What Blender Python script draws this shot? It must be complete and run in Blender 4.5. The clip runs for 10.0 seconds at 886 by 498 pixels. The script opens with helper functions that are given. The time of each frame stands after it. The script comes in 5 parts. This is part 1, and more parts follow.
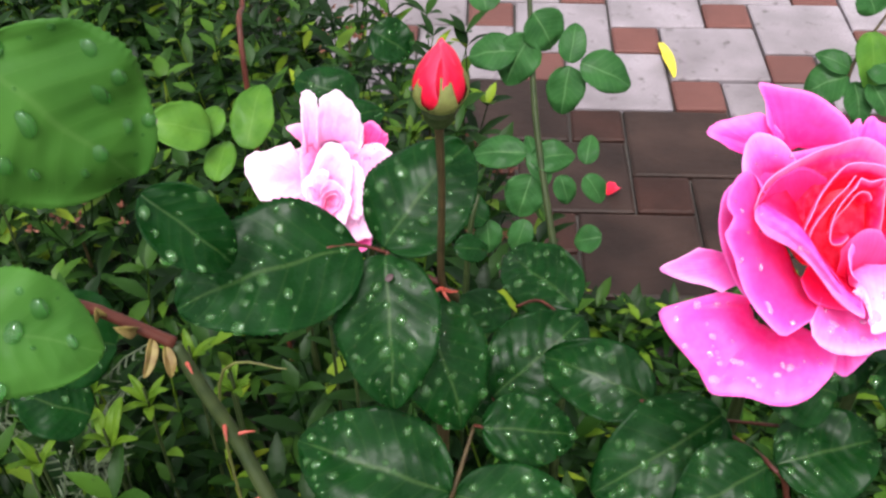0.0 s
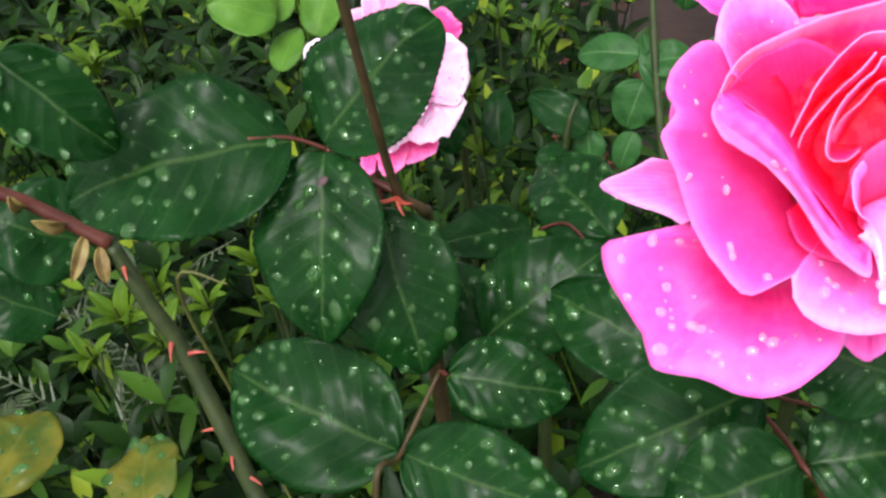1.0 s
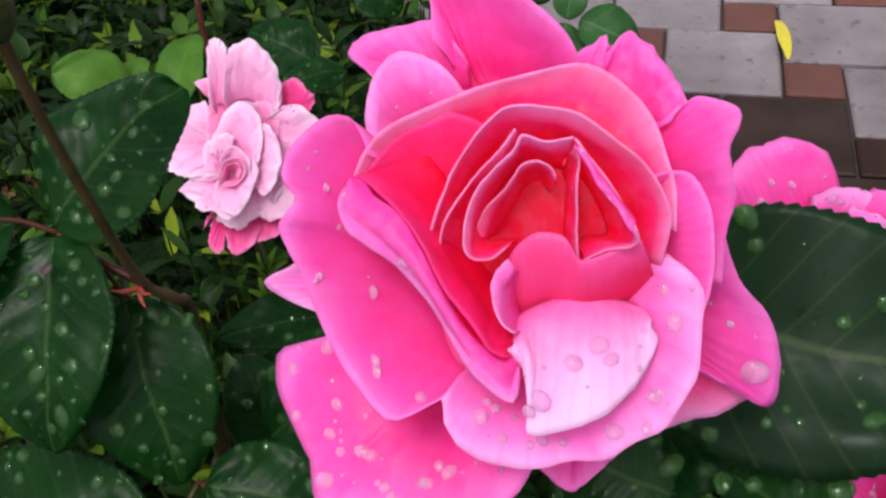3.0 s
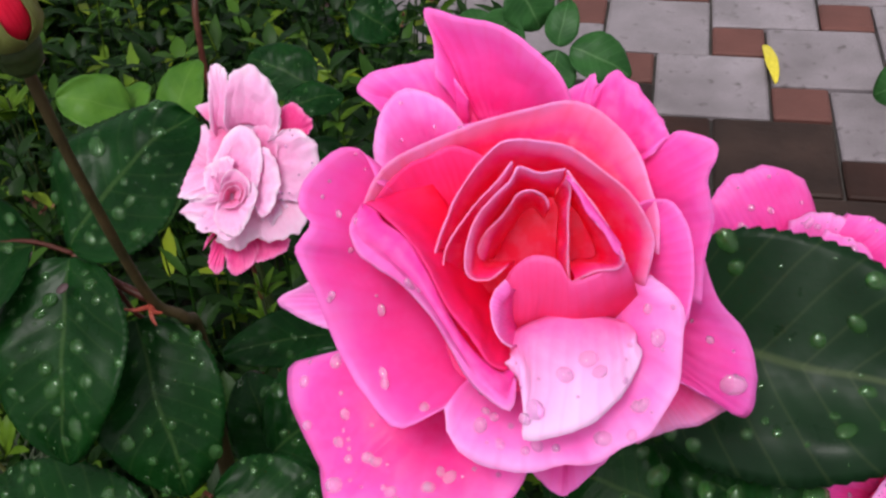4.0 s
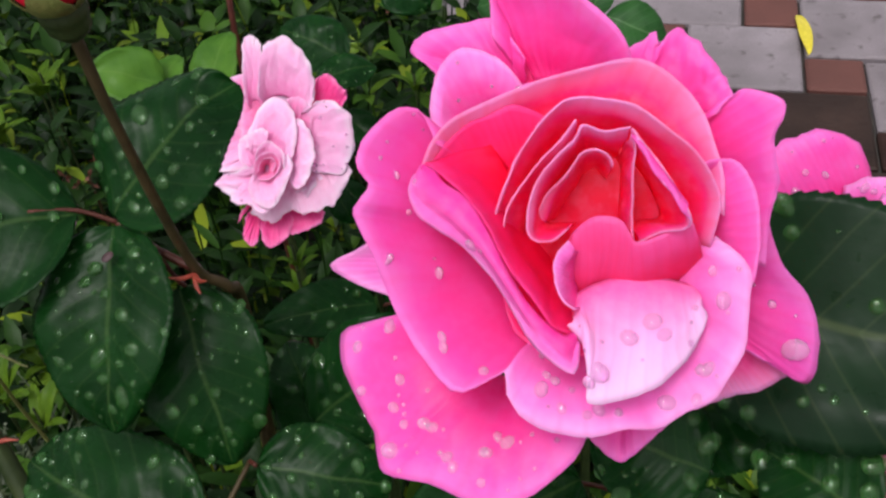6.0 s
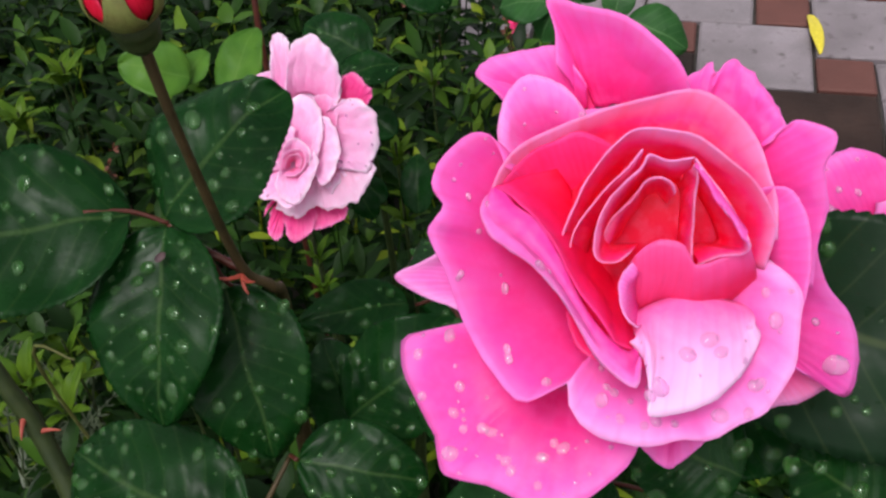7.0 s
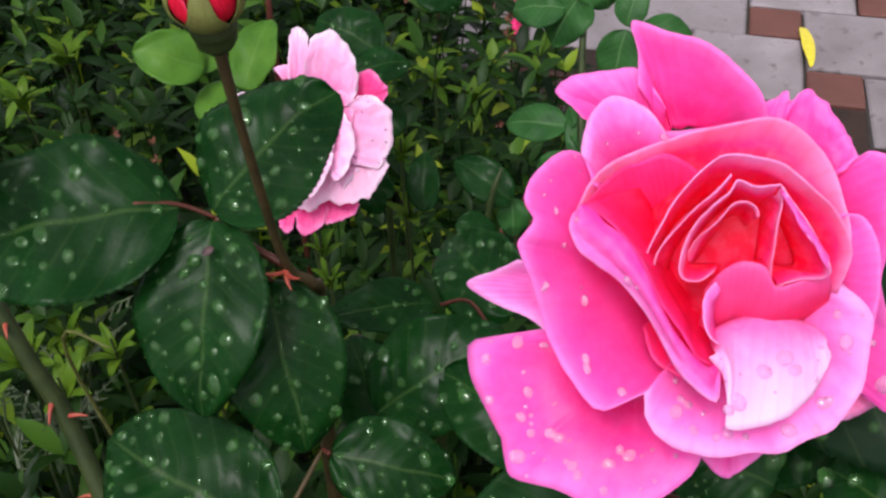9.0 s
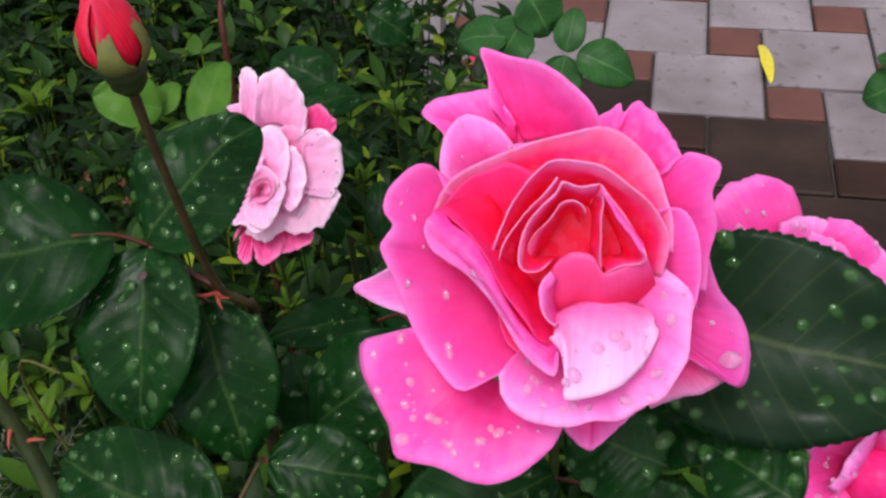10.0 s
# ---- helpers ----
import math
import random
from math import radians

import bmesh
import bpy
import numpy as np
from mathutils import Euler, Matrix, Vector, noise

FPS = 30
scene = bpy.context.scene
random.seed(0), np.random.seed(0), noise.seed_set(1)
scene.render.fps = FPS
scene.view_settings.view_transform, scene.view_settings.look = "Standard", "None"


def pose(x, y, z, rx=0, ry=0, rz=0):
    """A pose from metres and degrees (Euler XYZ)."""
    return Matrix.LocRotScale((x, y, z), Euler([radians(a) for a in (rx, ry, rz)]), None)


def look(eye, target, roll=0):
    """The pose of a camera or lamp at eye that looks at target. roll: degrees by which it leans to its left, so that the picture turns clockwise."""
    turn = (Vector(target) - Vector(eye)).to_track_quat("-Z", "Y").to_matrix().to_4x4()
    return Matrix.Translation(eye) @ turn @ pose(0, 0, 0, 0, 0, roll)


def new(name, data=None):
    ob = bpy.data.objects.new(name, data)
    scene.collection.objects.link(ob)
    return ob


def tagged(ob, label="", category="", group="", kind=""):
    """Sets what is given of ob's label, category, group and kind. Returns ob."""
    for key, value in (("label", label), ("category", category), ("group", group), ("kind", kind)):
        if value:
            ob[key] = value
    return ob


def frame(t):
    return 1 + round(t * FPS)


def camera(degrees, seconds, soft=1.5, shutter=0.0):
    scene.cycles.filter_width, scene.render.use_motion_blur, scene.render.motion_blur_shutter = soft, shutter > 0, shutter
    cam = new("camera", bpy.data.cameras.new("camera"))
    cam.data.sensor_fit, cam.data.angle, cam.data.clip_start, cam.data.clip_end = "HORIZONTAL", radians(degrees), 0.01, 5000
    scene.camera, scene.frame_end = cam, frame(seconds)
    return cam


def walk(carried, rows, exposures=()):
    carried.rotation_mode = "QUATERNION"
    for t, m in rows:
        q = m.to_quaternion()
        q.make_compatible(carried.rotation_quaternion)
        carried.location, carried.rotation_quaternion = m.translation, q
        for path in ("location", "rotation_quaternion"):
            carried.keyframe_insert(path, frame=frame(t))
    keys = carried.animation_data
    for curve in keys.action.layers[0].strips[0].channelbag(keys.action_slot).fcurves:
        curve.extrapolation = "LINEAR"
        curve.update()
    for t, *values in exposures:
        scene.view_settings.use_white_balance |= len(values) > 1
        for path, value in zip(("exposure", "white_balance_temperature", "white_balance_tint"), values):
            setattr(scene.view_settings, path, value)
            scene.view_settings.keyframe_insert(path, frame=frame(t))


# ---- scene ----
cam = camera(46.7, 10.0, soft=2.5)
PATH = [
    (0, (-0.154, -1.813, 1.121), (-0.234, -0.345, -0.236), -0.9),
    (0.5, (-0.076, -1.756, 1.074), (-0.459, -0.371, -0.317), -7.0),
    (1, (-0.068, -1.731, 1.044), (-0.522, -0.431, -0.406), -8.6),
    (1.5, (-0.050, -1.721, 1.020), (-0.457, -0.430, -0.454), -5.8),
    (2, (-0.026, -1.695, 1.023), (-0.365, -0.286, -0.355), -3.7),
    (2.5, (-0.016, -1.686, 1.014), (-0.384, -0.286, -0.366), -5.6),
    (3, (-0.011, -1.685, 1.015), (-0.391, -0.271, -0.347), -5.8),
    (4.5, (-0.009, -1.708, 1.03), (-0.366, -0.258, -0.301), -5.2),
    (5, (-0.007, -1.715, 1.028), (-0.386, -0.268, -0.299), -7.1),
    (5.5, (-0.012, -1.7, 1.015), (-0.406, -0.288, -0.345), -8.6),
    (6, (-0.017, -1.698, 1.023), (-0.428, -0.295, -0.342), -6.7),
    (7.5, (-0.042, -1.708, 1.038), (-0.448, -0.325, -0.349), -4.8),
    (8, (-0.06, -1.707, 1.037), (-0.428, -0.311, -0.347), -1.6),
    (8.5, (-0.066, -1.701, 1.029), (-0.442, -0.336, -0.383), -2.5),
    (9, (-0.051, -1.714, 1.046), (-0.412, -0.323, -0.346), -2.2),
    (9.5, (-0.015, -1.725, 1.058), (-0.341, -0.3, -0.307), -3.6),
    (10, (-0.016, -1.734, 1.061), (-0.37, -0.299, -0.286), -4.4),
]
walk(cam, [(t, look(eye, target, roll)) for t, eye, target, roll in PATH],
     exposures=[(0.0, 1.3), (0.6, 1.2), (1.0, 1.2), (1.5, 1.1), (2.0, 0.6), (2.5, 0.33), (6.2, 0.3), (7.5, 0.45), (8.0, 0.52), (9.0, 0.58), (9.5, 0.5), (10.0, 0.36)])

# ---- overcast daylight ----
SUN_ELEVATION, SUN_TURN = 62.0, 190.0
world = bpy.data.worlds.new("overcast_sky")
scene.world = world
world.use_nodes = True
wn, wl = world.node_tree.nodes, world.node_tree.links
sky = wn.new("ShaderNodeTexSky")
sky.sky_type, sky.sun_disc = "NISHITA", False
sky.sun_elevation, sky.sun_rotation = radians(SUN_ELEVATION), radians(SUN_TURN)
sky.dust_density, sky.air_density = 4.0, 1.0
pale = wn.new("ShaderNodeHueSaturation")
pale.inputs["Saturation"].default_value = 0.15
wl.new(sky.outputs[0], pale.inputs["Color"])
wl.new(pale.outputs[0], wn["Background"].inputs["Color"])
wn["Background"].inputs["Strength"].default_value = 0.15
lamp = bpy.data.lights.new("sun", "SUN")
lamp.energy, lamp.angle, lamp.color = 1.0, radians(16), (1.0, 0.97, 0.94)
sun = new("sun", lamp)
el, az = radians(SUN_ELEVATION), radians(SUN_TURN)
sun.matrix_world = look((3 * math.sin(az) * math.cos(el), 3 * math.cos(az) * math.cos(el), 3 * math.sin(el)), (0, 0, 0))


# ---- materials ----
class Mat:
    """A node material with short ways to add nodes."""

    def __init__(self, name):
        self.m = bpy.data.materials.new(name)
        self.m.use_nodes = True
        self.n, self.l = self.m.node_tree.nodes, self.m.node_tree.links
        self.b = self.n["Principled BSDF"]

    def node(self, kind, **inputs):
        nd = self.n.new(kind)
        for key, value in inputs.items():
            self.put(value, nd.inputs[key.replace("_", " ")])
        return nd

    def put(self, value, socket):
        if isinstance(value, bpy.types.NodeSocket):
            self.l.new(value, socket)
        else:
            socket.default_value = value

    def coords(self):
        return self.node("ShaderNodeTexCoord").outputs["Object"]

    def noise(self, scale, detail=3.0, vector=None):
        nd = self.node("ShaderNodeTexNoise", Scale=scale, Detail=detail)
        self.l.new(vector or self.coords(), nd.inputs["Vector"])
        return nd.outputs["Fac"]

    def ramp(self, fac, *stops):
        nd = self.n.new("ShaderNodeValToRGB")
        self.put(fac, nd.inputs[0])
        e = nd.color_ramp.elements
        while len(e) < len(stops):
            e.new(0.5)
        for el_, (at_, c) in zip(e, stops):
            el_.position, el_.color = at_, (*c, 1)
        return nd.outputs[0]

    def mix(self, fac, a, b, blend="MIX"):
        nd = self.n.new("ShaderNodeMix")
        nd.data_type, nd.blend_type = "RGBA", blend
        self.put(fac, nd.inputs["Factor"])
        for value, key in ((a, "A"), (b, "B")):
            sock = [s for s in nd.inputs if s.name == key and s.type == "RGBA"][0]
            self.put(value if isinstance(value, bpy.types.NodeSocket) else (*value, 1), sock)
        return [s for s in nd.outputs if s.type == "RGBA"][0]

    def math(self, op, a, b=0.0):
        nd = self.n.new("ShaderNodeMath")
        nd.operation = op
        self.put(a, nd.inputs[0])
        self.put(b, nd.inputs[1])
        return nd.outputs[0]

    def attr(self, name):
        nd = self.n.new("ShaderNodeAttribute")
        nd.attribute_name = name
        return nd.outputs["Fac"]

    def bump(self, height, strength, distance):
        nd = self.node("ShaderNodeBump", Strength=strength, Distance=distance)
        self.l.new(height, nd.inputs["Height"])
        self.l.new(nd.outputs[0], self.b.inputs["Normal"])
        return nd.outputs[0]

    def set(self, **inputs):
        for key, value in inputs.items():
            self.put(value, self.b.inputs[key.replace("_", " ")])
        return self

    def translucent(self, colour, share):
        """Lets a share of the light through, as thin leaves and petals do."""
        tr = self.n.new("ShaderNodeBsdfTranslucent")
        self.put(colour if isinstance(colour, bpy.types.NodeSocket) else (*colour, 1), tr.inputs["Color"])
        mx = self.n.new("ShaderNodeMixShader")
        mx.inputs[0].default_value = share
        out = self.n["Material Output"]
        self.l.new(self.b.outputs[0], mx.inputs[1])
        self.l.new(tr.outputs[0], mx.inputs[2])
        self.l.new(mx.outputs[0], out.inputs["Surface"])
        return self


def leaf_material(name, dark, light, vein, rough, share=0.12, sheen=0.09):
    k = Mat(name)
    u, v = k.attr("lu"), k.attr("lv")
    au = k.math("ABSOLUTE", u)
    blotch = k.noise(60.0, 4.0)
    base = k.mix(k.ramp(blotch, (0.35, (0, 0, 0)), (0.7, (1, 1, 1))), dark, light)
    # side veins run from the midrib to the margin
    phase = k.math("SUBTRACT", k.math("MULTIPLY", v, 52.0), k.math("MULTIPLY", au, 13.0))
    wave = k.math("SINE", phase)
    line = k.ramp(wave, (0.93, (0, 0, 0)), (1.0, (1, 1, 1)))
    mid = k.ramp(au, (0.015, (1, 1, 1)), (0.05, (0, 0, 0)))
    base = k.mix(k.math("MULTIPLY", line, 0.12), base, vein)
    base = k.mix(k.math("MULTIPLY", mid, 0.32), base, vein)
    k.set(Base_Color=base, Roughness=k.ramp(k.noise(140.0), (0.3, (rough * 0.7,) * 3), (0.7, (rough * 1.5,) * 3)))
    k.set(Specular_IOR_Level=sheen)
    relief = k.math("ADD", k.math("MULTIPLY", wave, 0.12), k.math("MULTIPLY", k.noise(420.0, 4.0), 0.8))
    k.bump(relief, 0.25, 0.0005)
    return k.translucent(k.mix(0.5, base, (0.25, 0.5, 0.05)), share).m


LEAF_DARK = leaf_material("dark_rose_leaf", (0.0026, 0.020, 0.0036), (0.0052, 0.034, 0.0058), (0.06, 0.11, 0.03), 0.26, 0.05, 0.08)
LEAF_NEAR = leaf_material("fresh_rose_leaf", (0.0324, 0.104, 0.0158), (0.0504, 0.144, 0.0216), (0.0864, 0.173, 0.0432), 0.4, 0.15)
LEAF_MATTE = leaf_material("matte_dark_leaf", (0.00528, 0.0176, 0.00704), (0.00792, 0.02464, 0.00968), (0.085, 0.115, 0.042), 0.36, 0.04)
LEAF_MID = leaf_material("green_rose_leaf", (0.016, 0.062, 0.016), (0.028, 0.095, 0.024), (0.18, 0.30, 0.12), 0.35)
LEAF_LIGHT = leaf_material("young_rose_leaf", (0.0484, 0.132, 0.0176), (0.0792, 0.1848, 0.02288), (0.1408, 0.2464, 0.0528), 0.35, 0.2)
LEAF_YELLOW = leaf_material("yellowing_rose_leaf", (0.0308, 0.0616, 0.0088), (0.1232, 0.1144, 0.01408), (0.1232, 0.1408, 0.0352), 0.35)
LEAF_SPROUT = leaf_material("yellow_green_sprout", (0.0422, 0.095, 0.00704), (0.0845, 0.148, 0.00986), (0.113, 0.183, 0.0282), 0.35, 0.2)


def petal_material(name, deep, body, rim, share=0.2, streak=None, blotch=0.3, edge=0.82):
    k = Mat(name)
    v, u = k.attr("pv"), k.attr("pu")
    half = tuple((p + q) / 2 for p, q in zip(deep, body))
    wander = k.math("ADD", v, k.math("MULTIPLY", k.math("SUBTRACT", k.noise(70.0, 3.0), 0.5), 0.35))
    col = k.ramp(wander, (0.15, deep), (0.5, half), (edge, body), (1.0, rim))
    side = k.ramp(k.math("ABSOLUTE", u), (0.86, (0, 0, 0)), (1.0, (1, 1, 1)))
    col = k.mix(k.math("MULTIPLY", side, 0.6), col, rim)
    patch = k.ramp(k.noise(55.0, 3.0), (0.4, (0, 0, 0)), (0.75, (1, 1, 1)))
    col = k.mix(k.math("MULTIPLY", patch, blotch), col, deep if streak is None else streak)
    # bleached patches, and fine mottling
    faded = k.ramp(k.noise(34.0, 4.0), (0.48, (0, 0, 0)), (0.72, (1, 1, 1)))
    col = k.mix(k.math("MULTIPLY", k.math("MULTIPLY", faded, v), 0.42), col, rim)
    mottle = k.ramp(k.noise(330.0, 2.0), (0.42, (0, 0, 0)), (0.62, (1, 1, 1)))
    col = k.mix(k.math("MULTIPLY", mottle, 0.10), col, rim)
    # fine veins that fan out along the petal
    fan = k.math("SINE", k.math("ADD", k.math("MULTIPLY", u, 55.0), k.math("MULTIPLY", k.noise(40.0), 9.0)))
    col = k.mix(k.math("MULTIPLY", k.ramp(fan, (0.5, (0, 0, 0)), (1.0, (1, 1, 1))), 0.10), col, deep)
    k.set(Base_Color=col, Roughness=0.40, Specular_IOR_Level=0.25)
    k.bump(k.math("ADD", k.noise(260.0, 3.0), k.math("MULTIPLY", fan, 0.25)), 0.35, 0.0005)
    return k.translucent(col, share).m


PINK = petal_material("pink_petal", (0.95, 0.020, 0.25), (0.97, 0.098, 0.56), (0.97, 0.22, 0.72), 0.3)
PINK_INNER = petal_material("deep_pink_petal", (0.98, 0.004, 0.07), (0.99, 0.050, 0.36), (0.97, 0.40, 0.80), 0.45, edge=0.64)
PINK_RED = petal_material("red_pink_petal", (0.98, 0.004, 0.06), (0.99, 0.022, 0.22), (0.98, 0.06, 0.36), 0.4)
PINK_LIGHT = petal_material("light_pink_petal", (0.96, 0.045, 0.40), (0.97, 0.205, 0.70), (0.97, 0.42, 0.86), 0.3)
PINK_FRONT = petal_material("front_pink_petal", (0.97, 0.008, 0.11), (0.97, 0.10, 0.42), (0.97, 0.16, 0.54), 0.4)
PINK_WHITE = petal_material("bleached_pink_petal", (0.96, 0.12, 0.50), (0.97, 0.52, 0.90), (0.97, 0.66, 0.95), 0.25, (0.96, 0.42, 0.85))
PALE = petal_material("pale_petal", (0.95, 0.33, 0.66), (0.96, 0.53, 0.83), (0.97, 0.80, 0.95), 0.3, (0.94, 0.34, 0.68), 0.5)
PALE_MAUVE = petal_material("mauve_pale_petal", (0.88, 0.32, 0.56), (0.90, 0.52, 0.76), (0.94, 0.70, 0.88), 0.25, (0.84, 0.36, 0.64), 0.5)
PALE_ROSY = petal_material("salmon_pink_petal", (0.95, 0.20, 0.48), (0.96, 0.35, 0.68), (0.96, 0.58, 0.85), 0.35)
PALE_DEEP = petal_material("rosy_petal", (0.86, 0.016, 0.20), (0.93, 0.075, 0.36), (0.95, 0.26, 0.58), 0.3)
RED = petal_material("red_petal", (0.62, 0.004, 0.022), (0.78, 0.012, 0.055), (0.80, 0.05, 0.12), 0.15)


def plain(name, a, b, scale, rough, bump=0.3, dist=0.001, **more):
    k = Mat(name)
    k.set(Base_Color=k.mix(k.ramp(k.noise(scale, 5.0), (0.3, (0, 0, 0)), (0.7, (1, 1, 1))), a, b), Roughness=rough, **more)
    k.bump(k.noise(scale * 6, 4.0), bump, dist)
    return k.m


STEM_GREEN = plain("green_stem", (0.0176, 0.0288, 0.0096), (0.036, 0.0496, 0.016), 90, 0.45, Specular_IOR_Level=0.2)
STEM_BROWN = plain("brown_stem", (0.034, 0.026, 0.012), (0.065, 0.044, 0.020), 90, 0.45, Specular_IOR_Level=0.2)
STEM_RED = plain("reddish_cane", (0.050, 0.012, 0.010), (0.090, 0.028, 0.018), 70, 0.4, Specular_IOR_Level=0.2)
THORN = plain("red_thorn", (0.26, 0.035, 0.025), (0.36, 0.07, 0.04), 200, 0.45)
SEPAL = plain("sepal", (0.11, 0.10, 0.03), (0.17, 0.19, 0.05), 160, 0.5)
WITHERED = plain("withered_husk", (0.11, 0.055, 0.0165), (0.209, 0.165, 0.044), 160, 0.6)
SOIL = plain("wet_soil", (0.012, 0.009, 0.007), (0.035, 0.026, 0.018), 18, 0.7, 0.8, 0.01)
JOINT = plain("wet_joint_sand", (0.030, 0.026, 0.024), (0.060, 0.050, 0.045), 60, 0.8, 0.6, 0.003)
LEAF_MARK = plain("purple_leaf_mark", (0.030, 0.008, 0.014), (0.05, 0.016, 0.020), 300, 0.5)
FALLEN = plain("fallen_yellow_leaf", (0.55, 0.45, 0.02), (0.70, 0.58, 0.05), 120, 0.4)


def water_material(name, share, tint, through_share):
    """Tinted beads that bend the light; a share of the light goes straight on. The tint paints in the light that a drop
    focuses.
    """
    k = Mat(name)
    # the share not let through shows the tint, brightening beads like focused light
    k.set(Base_Color=(*tint, 1), Roughness=0.02, IOR=1.33, Transmission_Weight=through_share)
    clear = k.n.new("ShaderNodeBsdfTransparent")
    both = k.n.new("ShaderNodeMixShader")
    both.inputs[0].default_value = share
    k.l.new(clear.outputs[0], both.inputs[1])
    k.l.new(k.b.outputs[0], both.inputs[2])
    k.l.new(both.outputs[0], k.n["Material Output"].inputs["Surface"])
    return k.m


WATER = water_material("water_on_leaf", 0.9, (0.20, 0.54, 0.15), 0.90)
WATER_PINK = water_material("water_on_petal", 0.8, (0.97, 0.58, 0.90), 0.66)


def paver_material(name, a, b, stain, rough, stain_share):
    k = Mat(name)
    info = k.node("ShaderNodeObjectInfo").outputs["Random"]
    geo = k.node("ShaderNodeNewGeometry").outputs["Position"]
    col = k.mix(k.ramp(k.noise(9.0, 6.0, geo), (0.35, (0, 0, 0)), (0.65, (1, 1, 1))), a, b)
    col = k.mix(k.math("MULTIPLY", info, 0.3), col, stain)
    spots = k.ramp(k.noise(38.0, 5.0, geo), (0.60, (0, 0, 0)), (0.72, (1, 1, 1)))
    col = k.mix(k.math("MULTIPLY", spots, stain_share), col, stain)
    grit = k.noise(420.0, 3.0, geo)
    col = k.mix(k.math("MULTIPLY", k.ramp(grit, (0.45, (0, 0, 0)), (0.75, (1, 1, 1))), 0.35), col, stain)
    wash = k.ramp(k.noise(3.2, 4.0, geo), (0.40, (0, 0, 0)), (0.68, (1, 1, 1)))
    col = k.mix(k.math("MULTIPLY", wash, 0.5), col, stain)
    k.set(Base_Color=col, Roughness=rough, Specular_IOR_Level=0.12)
    k.bump(k.math("ADD", grit, k.noise(60.0, 4.0, geo)), 0.4, 0.002)
    return k.m


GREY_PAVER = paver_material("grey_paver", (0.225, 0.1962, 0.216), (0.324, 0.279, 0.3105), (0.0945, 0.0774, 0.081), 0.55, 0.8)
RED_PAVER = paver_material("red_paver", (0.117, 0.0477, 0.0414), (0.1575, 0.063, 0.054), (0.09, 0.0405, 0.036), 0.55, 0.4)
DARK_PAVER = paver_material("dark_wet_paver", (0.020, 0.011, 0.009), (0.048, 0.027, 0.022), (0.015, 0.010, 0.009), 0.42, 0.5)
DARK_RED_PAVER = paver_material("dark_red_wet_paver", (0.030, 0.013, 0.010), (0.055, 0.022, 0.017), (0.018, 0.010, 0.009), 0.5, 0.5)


def cover_material():
    k = Mat("bed_plant_leaf")
    isl = k.n.new("ShaderNodeNewGeometry").outputs["Random Per Island"]
    col = k.ramp(isl, (0.0, (0.00328, 0.0131, 0.00246)), (0.45, (0.00738, 0.0262, 0.00328)), (0.72, (0.0148, 0.0459, 0.00574)),
                 (0.88, (0.041, 0.0984, 0.00984)), (0.96, (0.107, 0.18, 0.0131)), (1.0, (0.213, 0.271, 0.0164)))
    k.set(Base_Color=col, Roughness=0.4, Specular_IOR_Level=0.12)
    k.bump(k.noise(300.0, 3.0), 0.4, 0.001)
    return k.translucent(col, 0.15).m


COVER = cover_material()


# ---- building helpers ----
def part(name, bm, material, parent, label="", smooth=True):
    mesh = bpy.data.meshes.new(name)
    bm.to_mesh(mesh)
    bm.free()
    mesh.materials.append(material)
    if smooth:
        mesh.shade_smooth()
    ob = new(name, mesh)
    if parent is not None:
        ob.parent = parent
        ob.matrix_parent_inverse = Matrix.Identity(4)
    if label:
        ob["label"] = label
    return ob


def thing(name, place, label, category, group=""):
    ob = new(name)
    ob.location = place
    ob.empty_display_size = 0.02
    bpy.context.view_layer.update()
    return tagged(ob, label, category, group)


def local(parent, p):
    """World place to the parent's place; every parent is only shifted, not turned."""
    return Vector(p) - (parent.location if parent is not None else Vector())


def sheet(bm, rows):
    """Quads between rows of points that are already vertices."""
    for a, b in zip(rows, rows[1:]):
        for i in range(len(a) - 1):
            bm.faces.new((a[i], a[i + 1], b[i + 1], b[i]))


def thicken(bm, depth):
    bm.normal_update()
    front, faces = bm.verts[:], bm.faces[:]
    rim = [(e.verts[0], e.verts[1], e.link_faces[0]) for e in bm.edges if len(e.link_faces) == 1]
    layers = bm.verts.layers.float.values()
    back = {}
    for v in front:
        w = bm.verts.new(v.co - v.normal * depth)
        for layer in layers:
            w[layer] = v[layer]
        back[v] = w
    for f in faces:
        bm.faces.new([back[v] for v in reversed(f.verts)])
    for a, b, f in rim:
        loop = list(f.verts)
        if loop[(loop.index(a) + 1) % len(loop)] != b:
            a, b = b, a
        bm.faces.new((b, a, back[a], back[b]))


